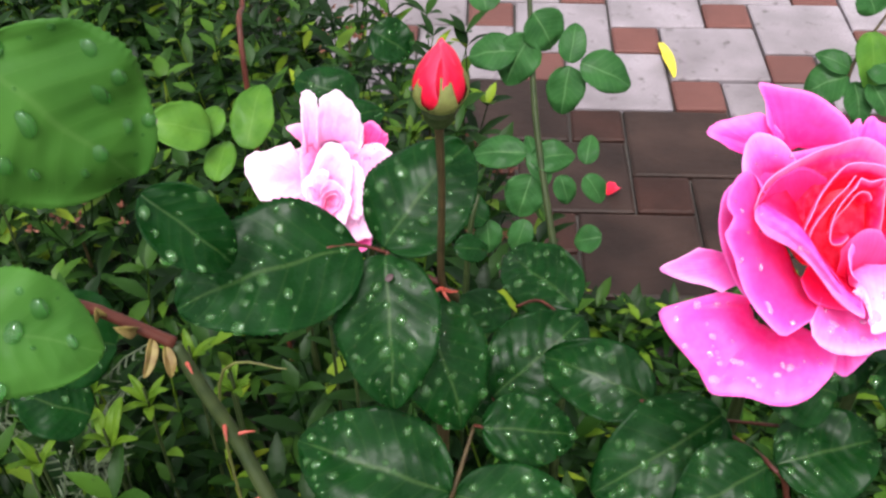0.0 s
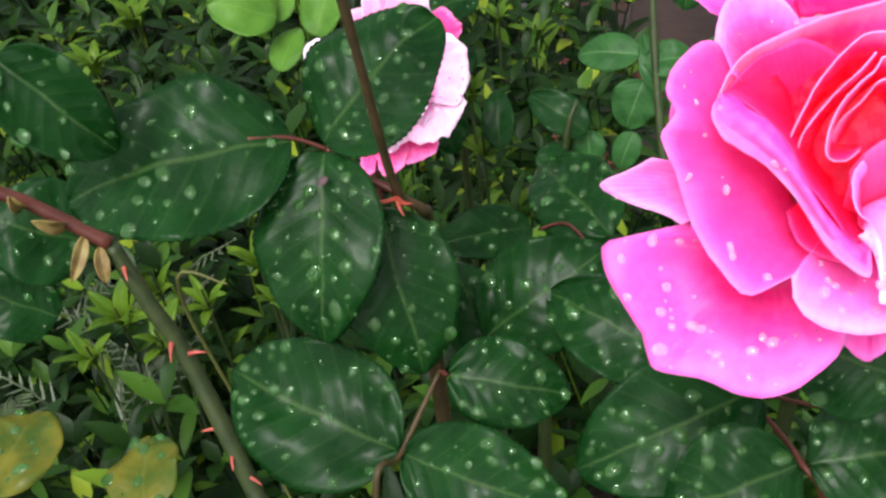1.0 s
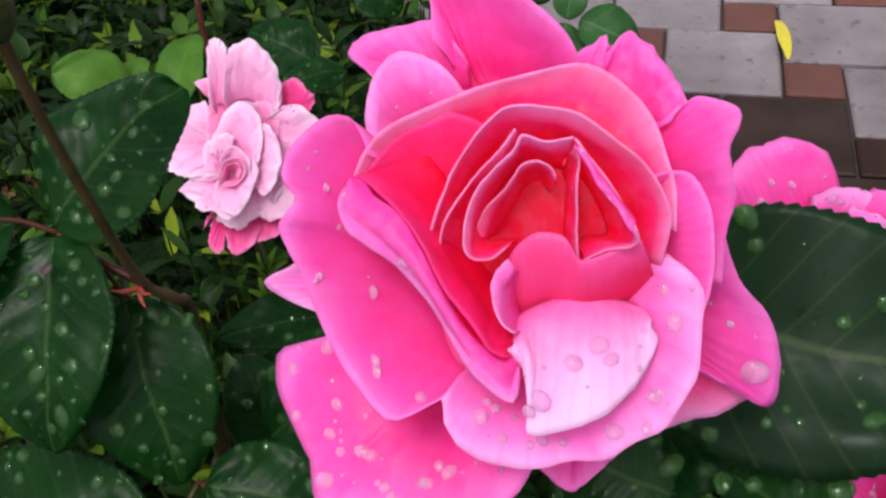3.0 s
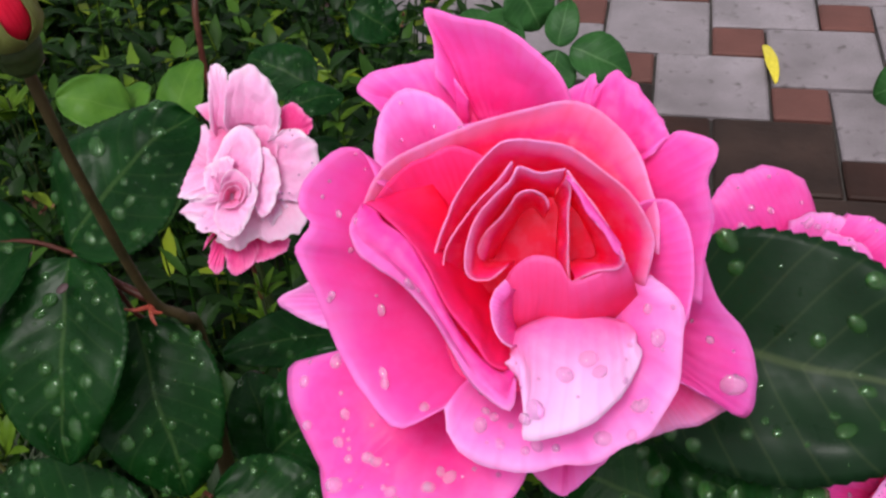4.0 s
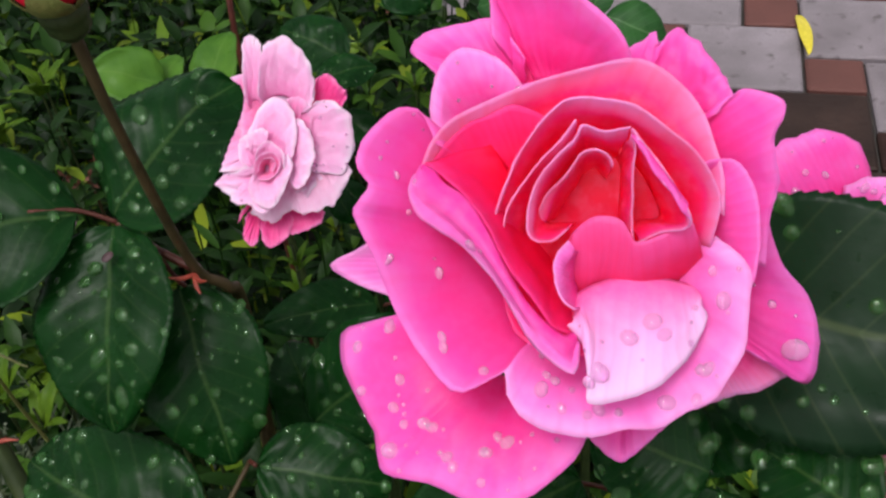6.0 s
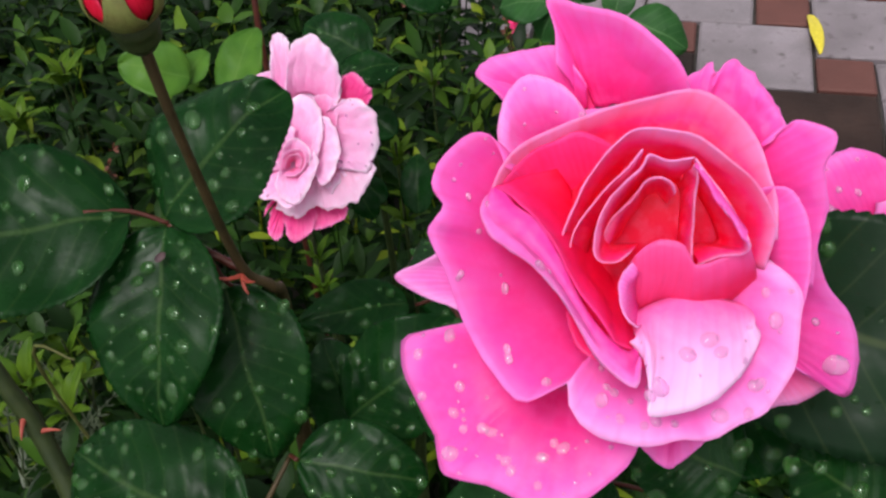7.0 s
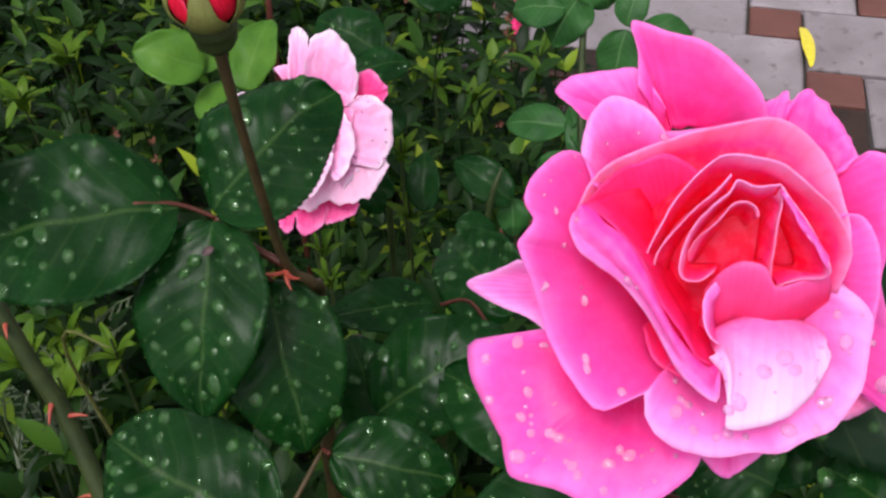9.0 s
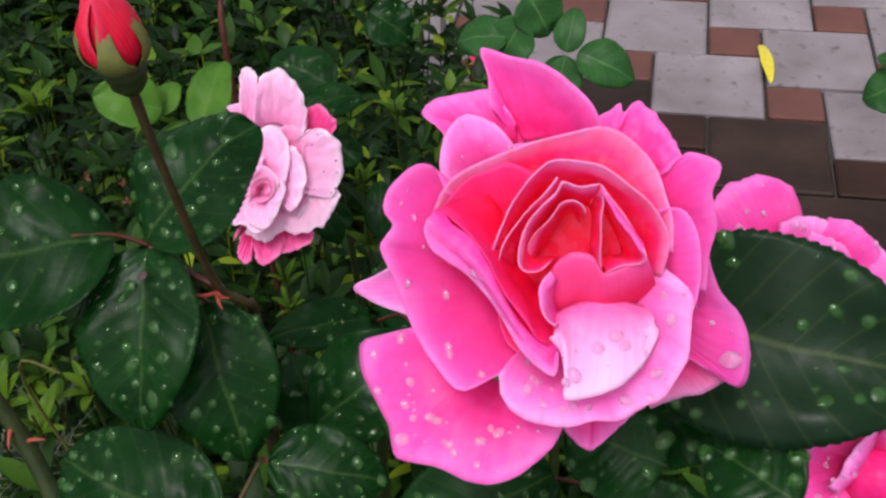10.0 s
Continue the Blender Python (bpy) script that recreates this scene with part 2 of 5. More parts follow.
def tube(name, points, radii, material, parent, label="", sides=10, steps=6):
    """A round stem through the points, with a radius at each."""
    pts = [local(parent, p) for p in points]
    path, rad = [], []
    n = len(pts)
    for i in range(n - 1):
        p0, p1, p2, p3 = pts[max(i - 1, 0)], pts[i], pts[i + 1], pts[min(i + 2, n - 1)]
        for s in range(steps):
            q = s / steps
            path.append(0.5 * (2 * p1 + (p2 - p0) * q + (2 * p0 - 5 * p1 + 4 * p2 - p3) * q * q + (3 * p1 - p0 - 3 * p2 + p3) * q ** 3))
            rad.append(radii[i] * (1 - q) + radii[i + 1] * q)
    path.append(pts[-1])
    rad.append(radii[-1])
    bm = bmesh.new()
    rings = []
    side = Vector((1, 0.3, 0.2))
    for i, (p, r) in enumerate(zip(path, rad)):
        t = (path[min(i + 1, len(path) - 1)] - path[max(i - 1, 0)]).normalized()
        x = (side - side.dot(t) * t).normalized()
        side = x
        y = t.cross(x)
        r *= 1 + 0.06 * noise.noise(p * 220)
        rings.append([bm.verts.new(p + (x * math.cos(a) + y * math.sin(a)) * r) for a in (2 * math.pi * j / sides for j in range(sides))])
    for a, b in zip(rings, rings[1:]):
        for j in range(sides):
            bm.faces.new((a[j], a[(j + 1) % sides], b[(j + 1) % sides], b[j]))
    bm.faces.new(rings[0][::-1])
    bm.faces.new(rings[-1])
    return part(name, bm, material, parent, label)


def bead_verts(bm, centre, normal, r, flat, stretch=1.0):
    """One drop of water lying on a surface."""
    n = normal.normalized()
    x = n.orthogonal().normalized()
    y = n.cross(x)
    rings, segs = 4, 10
    top = bm.verts.new(centre + n * r * flat)
    last = None
    for i in range(1, rings + 1):
        a = math.pi / 2 * i / rings * 1.15
        rr, h = math.sin(min(a, math.pi)) * r, math.cos(a) * r * flat
        ring = [bm.verts.new(centre + x * math.cos(b) * rr * stretch + y * math.sin(b) * rr + n * h) for b in (2 * math.pi * j / segs for j in range(segs))]
        for j in range(segs):
            if last is None:
                bm.faces.new((top, ring[j], ring[(j + 1) % segs]))
            else:
                bm.faces.new((last[j], ring[j], ring[(j + 1) % segs], last[(j + 1) % segs]))
        last = ring
    bm.faces.new(last[::-1])


def bead_mesh(material):
    bm = bmesh.new()
    bead_verts(bm, Vector(), Vector((0, 0, 1)), 1.0, 1.0)
    mesh = bpy.data.meshes.new("water_drop")
    bm.to_mesh(mesh)
    bm.free()
    mesh.materials.append(material)
    mesh.shade_smooth()
    return mesh


BEAD, BEAD_PINK = bead_mesh(WATER), bead_mesh(WATER_PINK)


def big_drop(parent, mesh, centre, normal, r, flat, stretch, spin):
    """A drop large enough to be picked out, as a part of the leaf or petal that it lies on."""
    ob = new("water_drop", mesh)
    ob.parent = parent
    turn = normal.to_track_quat("Z", "Y").to_matrix().to_4x4() @ pose(0, 0, 0, 0, 0, spin)
    ob.matrix_basis = Matrix.Translation(centre) @ turn @ Matrix.Diagonal((r * stretch, r, r * flat, 1))


def leaf_point(u, v, length, width, fold, arch, seed, teeth=True):
    """A place on a leaf: x along it, y across, z up from it."""
    w = width * (max(0.0, math.sin(math.pi * min(1, v ** 0.86))) ** 0.54) * (1 - 0.16 * v) / 0.90
    if teeth:
        w *= 1 + 0.036 * ((v * 24 + seed * 0.37) % 1.0 - 0.5) * (abs(u) > 0.95)
    y = u * w
    z = abs(y) * fold + length * arch * 4 * v * (1 - v)
    z += 0.012 * width * math.sin(v * 52 - abs(u) * 13) * min(1, abs(u) * 3) * (1 - abs(u)) * 0.8
    p = Vector((v * 3.1 + seed * 1.7, u * 1.3, seed * 0.9))
    z += width * 0.24 * noise.noise(p) * (0.25 + abs(u))
    z -= width * 0.12 * max(0, v - 0.75) * 4
    return Vector((v * length, y + width * 0.06 * noise.noise(p * 1.3 + Vector((9, 0, 0))), z))


def leaflet(parent, base, tip, width, up, fold, arch, material, drops, seed, name="leaflet", bead=1.0):
    base, tip = Vector(base), Vector(tip)
    x = (tip - base).normalized()
    length = (tip - base).length
    up = Vector(up)
    z = (up - up.dot(x) * x).normalized()
    y = z.cross(x)
    o = local(parent, base)
    big = drops > 0
    nv, nu = (96, 10) if big else (30, 6)

    def place(u, v):
        p = leaf_point(u, v, length, width, fold, arch, seed)
        return o + x * p.x + y * p.y + z * p.z

    bm = bmesh.new()
    lu, lv = bm.verts.layers.float.new("lu"), bm.verts.layers.float.new("lv")
    rows = []
    for i in range(nv + 1):
        v = 0.004 + 0.992 * i / nv
        row = []
        for j in range(-nu, nu + 1):
            u = j / nu
            vert = bm.verts.new(place(u, v))
            vert[lu], vert[lv] = u, v
            row.append(vert)
        rows.append(row)
    sheet(bm, rows)
    thicken(bm, 0.0004)
    ob = part(name, bm, material, parent)
    if drops:
        rng = random.Random(seed * 7 + 3)
        bm = bmesh.new()
        done = []
        for _ in range(round(drops * 2.3)):
            v, u = rng.uniform(0.06, 0.94), rng.uniform(-0.92, 0.92)
            r = bead * (0.0006 + 0.0027 * rng.random() ** 2.2)
            c = place(u, v)
            if any((c - q).length < (r + s) * 1.15 for q, s in done):
                continue
            done.append((c, r))
            n = (place(u, min(1, v + 0.01)) - c).cross(place(min(1, u + 0.02), v) - c)
            if n.dot(z) < 0:
                n = -n
            flat, stretch = rng.uniform(0.35, 0.6), rng.uniform(0.85, 1.5)
            if r > 0.0011:
                big_drop(ob, BEAD, c + n.normalized() * 0.0001, n, r, flat, stretch, rng.uniform(0, 180))
            else:
                bead_verts(bm, c + n.normalized() * 0.0001, n, r, flat, min(stretch, 1.15))
        part("dew", bm, WATER, ob)["kind"] = "stuff"
    return ob


def petal(parent, frame_m, phi, prof, w, material, k=2.6, drop=0.32, point=0.0, skew=0.0, cup=0.0, curl=0.0, ruffle=1.0,
          seed=0, off=(0, 0, 0), drops=0, crinkle=0.5, beads=(), name="petal", label=""):
    """A petal in the bloom's frame, in millimetres. prof: (outward, forward) of its base, middle and tip."""
    a = radians(phi)
    er, et = Vector((math.cos(a), math.sin(a), 0)), Vector((-math.sin(a), math.cos(a), 0))
    ez = Vector((0, 0, 1))
    p0, p1, p2 = (Vector(p) for p in prof)
    nv, nu = 22, 11

    def place(u, v):
        s = v * (1 - drop * abs(u) ** k + point * max(0, 1 - abs(u) * 1.6) ** 1.5)
        s += ruffle * v * v * (0.04 * noise.noise(Vector((u * 2.4, seed * 3.1, 2.0))) + 0.022 * noise.noise(Vector((u * 7.0, seed * 1.9, 5.0))))
        q = min(s, 1.15)
        c = p0 * (1 - q) ** 2 + p1 * 2 * q * (1 - q) + p2 * q * q
        t = ((p1 - p0) * (1 - q) + (p2 - p1) * q).normalized()
        n = Vector((-t.y, t.x))
        ww = w * (0.34 + 0.66 * math.sin(math.pi / 2 * min(1, v * 1.35)))
        side = u * ww
        h = cup * u * u * min(1, v * 1.5) - curl * max(0, abs(u) - 0.55) ** 2 * 5 * v - curl * max(0, v - 0.8) ** 2 * 18
        h += ruffle * 2.1 * v * v * (0.35 + abs(u)) * noise.noise(Vector((u * 1.7 + seed, v * 1.6, seed * 2.3)))
        h += crinkle * v * noise.noise(Vector((u * 8 + seed * 1.3, v * 7, seed * 0.7)))
        h += ruffle * 1.1 * v ** 3 * noise.noise(Vector((u * 5 + seed, v * 3.0, seed)))
        if cup > 0:
            side *= 1 - 0.012 * cup * u * u
        pos = er * (c.x + n.x * h) + ez * (c.y + n.y * h) + et * (side + skew * v * v)
        return frame_m @ ((pos + Vector(off)) * 0.001)

    bm = bmesh.new()
    pv, pu = bm.verts.layers.float.new("pv"), bm.verts.layers.float.new("pu")
    rows = []
    for i in range(nv + 1):
        row = []
        for j in range(-nu, nu + 1):
            vert = bm.verts.new(local(parent, place(j / nu, i / nv)))
            vert[pv], vert[pu] = i / nv, j / nu
            row.append(vert)
        rows.append(row)
    sheet(bm, rows)
    thicken(bm, 0.00035)
    ob = part(name, bm, material, parent, label)
    if drops:
        rng = random.Random(seed * 13 + 1)
        bm = bmesh.new()
        front = frame_m.to_3x3() @ Vector((0, 0, 1))
        for _ in range(round(drops * 1.6)):
            u, v = rng.uniform(-0.8, 0.8), rng.uniform(0.35, 0.95)
            c = place(u, v)
            n = (place(u, v + 0.02) - c).cross(place(u + 0.02, v) - c)
            if n.dot(front) < 0:
                n = -n
            r, flat = 0.0003 + 0.0012 * rng.random() ** 2.6, rng.uniform(0.5, 0.75)
            if r > 0.0010:
                big_drop(ob, BEAD_PINK, local(parent, c) + n.normalized() * 0.0003, n, r, flat, rng.uniform(0.9, 1.6), rng.uniform(0, 180))
            else:
                bead_verts(bm, local(parent, c) + n.normalized() * 0.0003, n, r, flat)
        part("dew", bm, WATER_PINK, ob)["kind"] = "stuff"
    for u, v, r in beads:
        c = place(u, v)
        n = (place(u, v + 0.02) - c).cross(place(u + 0.02, v) - c)
        if n.dot(frame_m.to_3x3() @ Vector((0, 0, 1))) < 0:
            n = -n
        big_drop(ob, BEAD_PINK, local(parent, c) + n.normalized() * 0.0003, n, r, 0.6, 1.25, 40)
    return ob


def rim_petal(parent, frame_m, rim, base, material, share=0.5, bulge=0.0, seed=0, drops=0, crinkle=0.65, beads=()):
    """A petal lofted from its base over its belly to its rim, smooth lines in the bloom's frame, in millimetres.
    The belly bulges forward between the two, at a share of the way."""
    nu, nv = (64, 18) if crinkle > 1 else (36, 16)
    mid = [tuple(Vector(p).lerp(Vector(q), share) + Vector((0, 0, bulge))) for p, q in zip(base, rim)]

    def along(pts, u):
        x = u * (len(pts) - 1)
        i = max(0, min(int(x), len(pts) - 2))
        q = [Vector(pts[max(0, min(len(pts) - 1, i + d))]) for d in (-1, 0, 1, 2)]
        f = x - i
        return 0.5 * (2 * q[1] + (q[2] - q[0]) * f + (2 * q[0] - 5 * q[1] + 4 * q[2] - q[3]) * f * f + (3 * q[1] - q[0] - 3 * q[2] + q[3]) * f ** 3)

    def place(u, v):
        c = along(base, u).lerp(along(mid, u), 0.12) * (1 - v) ** 2 + along(mid, u) * 2 * v * (1 - v) + along(rim, u) * v * v
        inside = 4 * v * (1 - v)
        c += noise.noise_vector(Vector((u * 9 + seed, v * 4, seed * 0.7))) * crinkle * (0.3 * v + 0.5 * inside)
        c += noise.noise_vector(Vector((u * 26 + seed, v * 9, seed * 2.7))) * crinkle * 0.45 * v
        if crinkle > 1:
            c += noise.noise_vector(Vector((u * 15 + seed, v * 3, seed * 4.1))) * crinkle * 0.7 * v * v
        c += noise.noise_vector(Vector((u * 3.5 + seed, v * 2, seed * 1.7))) * (0.4 * v + 0.9 * inside)
        return frame_m @ (c * 0.001)

    bm = bmesh.new()
    pv, pu = bm.verts.layers.float.new("pv"), bm.verts.layers.float.new("pu")
    rows = []
    for i in range(nv + 1):
        row = []
        for j in range(nu + 1):
            vert = bm.verts.new(local(parent, place(j / nu, i / nv)))
            vert[pv], vert[pu] = i / nv, (2 * j / nu - 1) * 0.85
            row.append(vert)
        rows.append(row)
    sheet(bm, rows)
    thicken(bm, 0.00035)
    ob = part("petal", bm, material, parent)
    front = frame_m.to_3x3() @ Vector((0, 0, 1))

    def facing(u, v):
        c = place(u, v)
        n = (place(u, v + 0.02) - c).cross(place(u + 0.02, v) - c)
        return c, (n if n.dot(front) > 0 else -n)

    if drops:
        rng = random.Random(seed * 13 + 1)
        bm = bmesh.new()
        for _ in range(round(drops * 0.5)):
            c, n = facing(rng.uniform(0.08, 0.92), rng.uniform(0.45, 0.95))
            r = 0.0004 + 0.0010 * rng.random() ** 2
            if r > 0.0008:
                big_drop(ob, BEAD_PINK, local(parent, c) + n.normalized() * 0.0003, n, r, 0.5, rng.uniform(0.9, 1.5), rng.uniform(0, 180))
            else:
                bead_verts(bm, local(parent, c) + n.normalized() * 0.0003, n, r, 0.55)
        part("dew", bm, WATER_PINK, ob)["kind"] = "stuff"
    for u, v, r in beads:
        c, n = facing(u, v)
        big_drop(ob, BEAD_PINK, local(parent, c) + n.normalized() * 0.0003, n, r, 0.55, 1.25, 40 + 300 * u)
    return ob


def bloom_frame(origin, ex, ey, ez):
    m = Matrix((ex, ey, ez)).transposed().to_4x4()
    m.translation = origin
    return m


# ---- ground, bed and pavement ----
bm = bmesh.new()
bmesh.ops.create_grid(bm, x_segments=8, y_segments=8, size=200)
ground = tagged(part("ground", bm, SOIL, None), "dark wet earth around and under the planting", "ground", kind="structure")
ground.location.z = -0.07

BED_EDGE = -0.62


def bed_line(x):
    """Where the bed ends; its edge runs slantwise across the paving."""
    return max(BED_EDGE, -0.75 - 1.45 * x)


bm = bmesh.new()
bmesh.ops.create_grid(bm, x_segments=110, y_segments=100, size=1.0)
for vert in bm.verts:
    vert.co = Vector((vert.co.x * 2.4 - 0.3, vert.co.y * 2.1 - 1.0, 0))
    edge = max(0, min(1, (bed_line(vert.co.x) - vert.co.y) / 0.10))
    vert.co.z = -0.03 + edge * (0.035 + 0.02 * noise.noise(vert.co * 5) + 0.012 * noise.noise(vert.co * 19))
bed = tagged(part("bed_soil", bm, SOIL, None), "dark wet soil of the rose bed", "soil", kind="structure")

bm = bmesh.new()
bmesh.ops.create_grid(bm, x_segments=2, y_segments=2, size=1.0)
for vert in bm.verts:
    vert.co = Vector((-0.10 + (vert.co.x + 1) * 1.8 - (vert.co.y + 1) * 1.45 * (1 - vert.co.x) / 2, vert.co.y * 2.1 + BED_EDGE + 2.08, -0.012))
pavement = tagged(part("pavement", bm, JOINT, None), "paving of large grey and small red concrete pavers", "pavement", kind="structure")


def paver_mesh(size, material, name):
    h, c, z = size / 2 - 0.0028, 0.004, 0.0
    bm = bmesh.new()
    rings = []
    for r, zz in ((h, z - 0.03), (h, z - 0.003), (h - c, z), (h - c - 0.004, z + 0.0005)):
        ring = []
        for sx, sy in ((-1, -1), (1, -1), (1, 1), (-1, 1)):
            for dx, dy in (((0.003, 0), (0, 0.003)) if sx * sy < 0 else ((0, 0.003), (0.003, 0))):
                ring.append(bm.verts.new((sx * (r - dx), sy * (r - dy), zz)))
        rings.append(ring)
    for a, b in zip(rings, rings[1:]):
        for j in range(8):
            bm.faces.new((a[j], a[(j + 1) % 8], b[(j + 1) % 8], b[j]))
    bm.faces.new(rings[-1])
    bmesh.ops.recalc_face_normals(bm, faces=bm.faces[:])
    mesh = bpy.data.meshes.new(name)
    bm.to_mesh(mesh)
    bm.free()
    mesh.materials.append(material)
    return mesh


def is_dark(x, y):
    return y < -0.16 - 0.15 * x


# ---- thing: main bloom ----
ROSE = bloom_frame((-0.031, -1.5474, 0.8911), (0.9948, 0.0955, -0.0365), (-0.031, 0.6215, 0.7828), (0.0974, -0.7776, 0.6212))
rose = thing("rose_bloom", (-0.03, -1.53, 0.862), "large open pink rose wet with raindrops on its stem", "rose")
R = lambda *a, **kw: rim_petal(rose, ROSE, *a, **kw)
# heart of the bloom
tube("core", [ROSE @ Vector((0, 0, -0.030)), ROSE @ Vector((0, 0, -0.014)), ROSE @ Vector((0.002, 0.001, -0.007)), ROSE @ Vector((0.002, 0.001, -0.004))], [0.012, 0.019, 0.018, 0.008], PINK_INNER, rose, "deep pink folded heart")
# petals from the outer ring to the heart
# back petal standing up at the top
R(((-21, 34, -20), (-22, 43, -20), (-24, 49, -20), (-17, 47, -17), (-8, 45, -15), (0, 40, -14), (6, 34, -14), (9, 27, -18)),
  ((-12, 23, -26), (-11, 24, -26), (-11, 24, -26), (-9, 24, -26), (-8, 25, -26), (-6, 25, -26), (-4, 25, -26), (-2, 24, -26)),
  PINK, 0.5, -3, seed=22, crinkle=0.5)
# pointed flap at the upper left
R(((-33, 26, -24), (-36, 29, -27), (-40, 32, -29), (-36, 36, -27), (-27, 38, -25), (-21, 38, -24), (-14, 30, -22)),
  ((-19, 22, -26), (-19, 22, -26), (-18, 23, -26), (-17, 23, -26), (-17, 23, -26), (-16, 23, -26), (-14, 24, -26)),
  PINK, 0.5, 2, seed=21, crinkle=0.6)
# folded lobe in front of the flap
R(((-32, 12, -10), (-33, 19, -12), (-32, 26, -13), (-28, 31, -14), (-21, 30, -14), (-15, 25, -14), (-11, 19, -16)),
  ((-23, 13, -20), (-23, 14, -20), (-22, 14, -20), (-20, 15, -20), (-19, 16, -20), (-18, 16, -20), (-15, 15, -20)),
  PINK_LIGHT, 0.6, 5, seed=32, drops=8)
# frilled petal at the upper right
R(((5, 27, -20), (8, 33, -21), (12, 36, -22), (14, 34, -21), (17, 37, -22), (22, 34, -21), (26, 29, -20), (29, 24, -18), (31, 18, -16)),
  ((6, 17, -24), (6, 18, -24), (8, 18, -24), (9, 18, -24), (12, 18, -24), (13, 17, -24), (15, 16, -24), (16, 15, -24), (17, 13, -24)),
  PINK, 0.5, 2, seed=17, crinkle=1.3)
# petal with a turned corner at the right
R(((25, 19, -12), (28, 23, -11), (31, 24, -9), (37, 21, -6), (36, 14, -9), (38, 6, -12), (37, -2, -14), (37, -12, -16)),
  ((15, 12, -22), (15, 11, -22), (16, 10, -22), (18, 8, -22), (19, 5, -22), (20, 2, -22), (20, -2, -22), (20, -5, -22)),
  PINK, 0.55, 3, seed=18)
# lower right petal carrying the great drop
R(((37, -2, -18), (42, -12, -24), (49, -19, -29), (53, -29, -33), (53, -37, -35), (51, -40, -36), (45, -37, -34), (37, -32, -30), (32, -32, -28)),
  ((22, -11, -26), (22, -13, -26), (23, -16, -26), (23, -18, -26), (23, -19, -26), (24, -21, -26), (23, -22, -26), (21, -23, -26), (20, -24, -26)),
  PINK, 0.5, 2, seed=27, drops=8, beads=((0.46, 0.80, 0.0027), (0.3, 0.62, 0.0009)))
# shaded underside below it, its shade put into the colour with deeper pink
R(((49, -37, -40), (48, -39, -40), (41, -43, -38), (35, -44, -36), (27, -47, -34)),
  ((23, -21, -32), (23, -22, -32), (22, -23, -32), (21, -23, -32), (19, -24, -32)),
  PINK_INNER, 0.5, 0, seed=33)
# bottom tips under the bloom
R(((1, -48, -22), (3, -52, -23), (9, -57, -24), (13, -55, -23), (19, -48, -21), (24, -44, -22)),
  ((6, -35, -28), (7, -35, -28), (9, -35, -28), (10, -35, -28), (12, -35, -28), (13, -35, -28)),
  PINK, 0.5, 0, seed=26)
# narrow pointed petal at the left
R(((-45, -9, -22), (-51, -13, -26), (-57, -17, -29), (-50, -21, -27), (-42, -23, -24), (-37, -25, -20)),
  ((-22, -12, -24), (-22, -12, -24), (-22, -13, -24), (-22, -14, -24), (-22, -15, -24), (-22, -16, -24)),
  PINK_LIGHT, 0.5, 2, seed=23, crinkle=0.3)
# broad hanging petal at the lower left
R(((-35, -25, -26), (-45, -29, -32), (-55, -33, -36), (-54, -40, -31), (-49, -47, -26), (-45, -53, -22), (-43, -58, -18), (-41, -61, -16), (-31, -61, -13), (-23, -64, -11), (-15, -64, -9), (-7, -60, -9), (0, -53, -11), (3, -46, -15)),
  ((-21, -27, -24), (-22, -29, -25), (-23, -30, -26), (-22, -32, -26), (-22, -34, -26), (-21, -35, -26), (-20, -36, -26), (-19, -36, -26), (-18, -37, -26), (-16, -38, -26), (-14, -38, -26), (-13, -38, -26), (-11, -37, -26), (-10, -36, -25)),
  PINK, 0.5, 6, seed=24, crinkle=0.9, drops=60, beads=((0.12, 0.72, 0.0016), (0.3, 0.62, 0.0013), (0.36, 0.78, 0.0013), (0.47, 0.88, 0.0019), (0.62, 0.75, 0.0012), (0.7, 0.6, 0.0011), (0.2, 0.85, 0.0013), (0.55, 0.55, 0.0012)))
# left petal with a notched rolled rim
R(((-30, 11, 0), (-33, 17, 0), (-37, 18, 2), (-41, 15, 4), (-44, 10, 6), (-44, 6, 7), (-42, 3, 6), (-44, 0, 7), (-45, -3, 6), (-42, -9, 5), (-39, -17, 3), (-36, -24, 2), (-31, -31, 3), (-25, -37, 4), (-19, -35, 3), (-12, -31, 2)),
  ((-18, 3, -18), (-18, 2, -18), (-18, 1, -18), (-17, 0, -18), (-17, -2, -18), (-16, -4, -18), (-15, -5, -18), (-15, -7, -18), (-14, -9, -18), (-13, -11, -18), (-12, -13, -18), (-11, -16, -18), (-9, -19, -18), (-8, -21, -18), (-6, -23, -18), (-4, -25, -18)),
  PINK, 0.5, 1, seed=19, crinkle=0.6, drops=26, beads=((0.62, 0.9, 0.0009), (0.8, 0.85, 0.0011), (0.9, 0.8, 0.0012)))
# wide lower petal sweeping to the right
R(((-15, -32, 4), (-14, -38, 4), (-10, -42, 5), (-4, -44, 5), (3, -44, 5), (9, -42, 6), (15, -42, 5), (20, -38, 5), (25, -36, 4), (28, -31, 4), (31, -25, 3), (31, -18, 3), (31, -11, 2), (28, -7, 1), (25, -5, -1)),
  ((-5, -20, -12), (-4, -20, -12), (-2, -20, -12), (-1, -20, -13), (1, -20, -14), (4, -20, -14), (6, -19, -14), (8, -19, -14), (9, -18, -14), (10, -17, -14), (10, -15, -14), (10, -14, -14), (10, -13, -14), (9, -11, -14), (7, -10, -14)),
  PINK_LIGHT, 0.55, 5, seed=14, crinkle=0.95, drops=40, beads=((0.14, 0.7, 0.0014), (0.3, 0.8, 0.0012), (0.47, 0.85, 0.0016), (0.62, 0.82, 0.0013), (0.78, 0.75, 0.0015)))
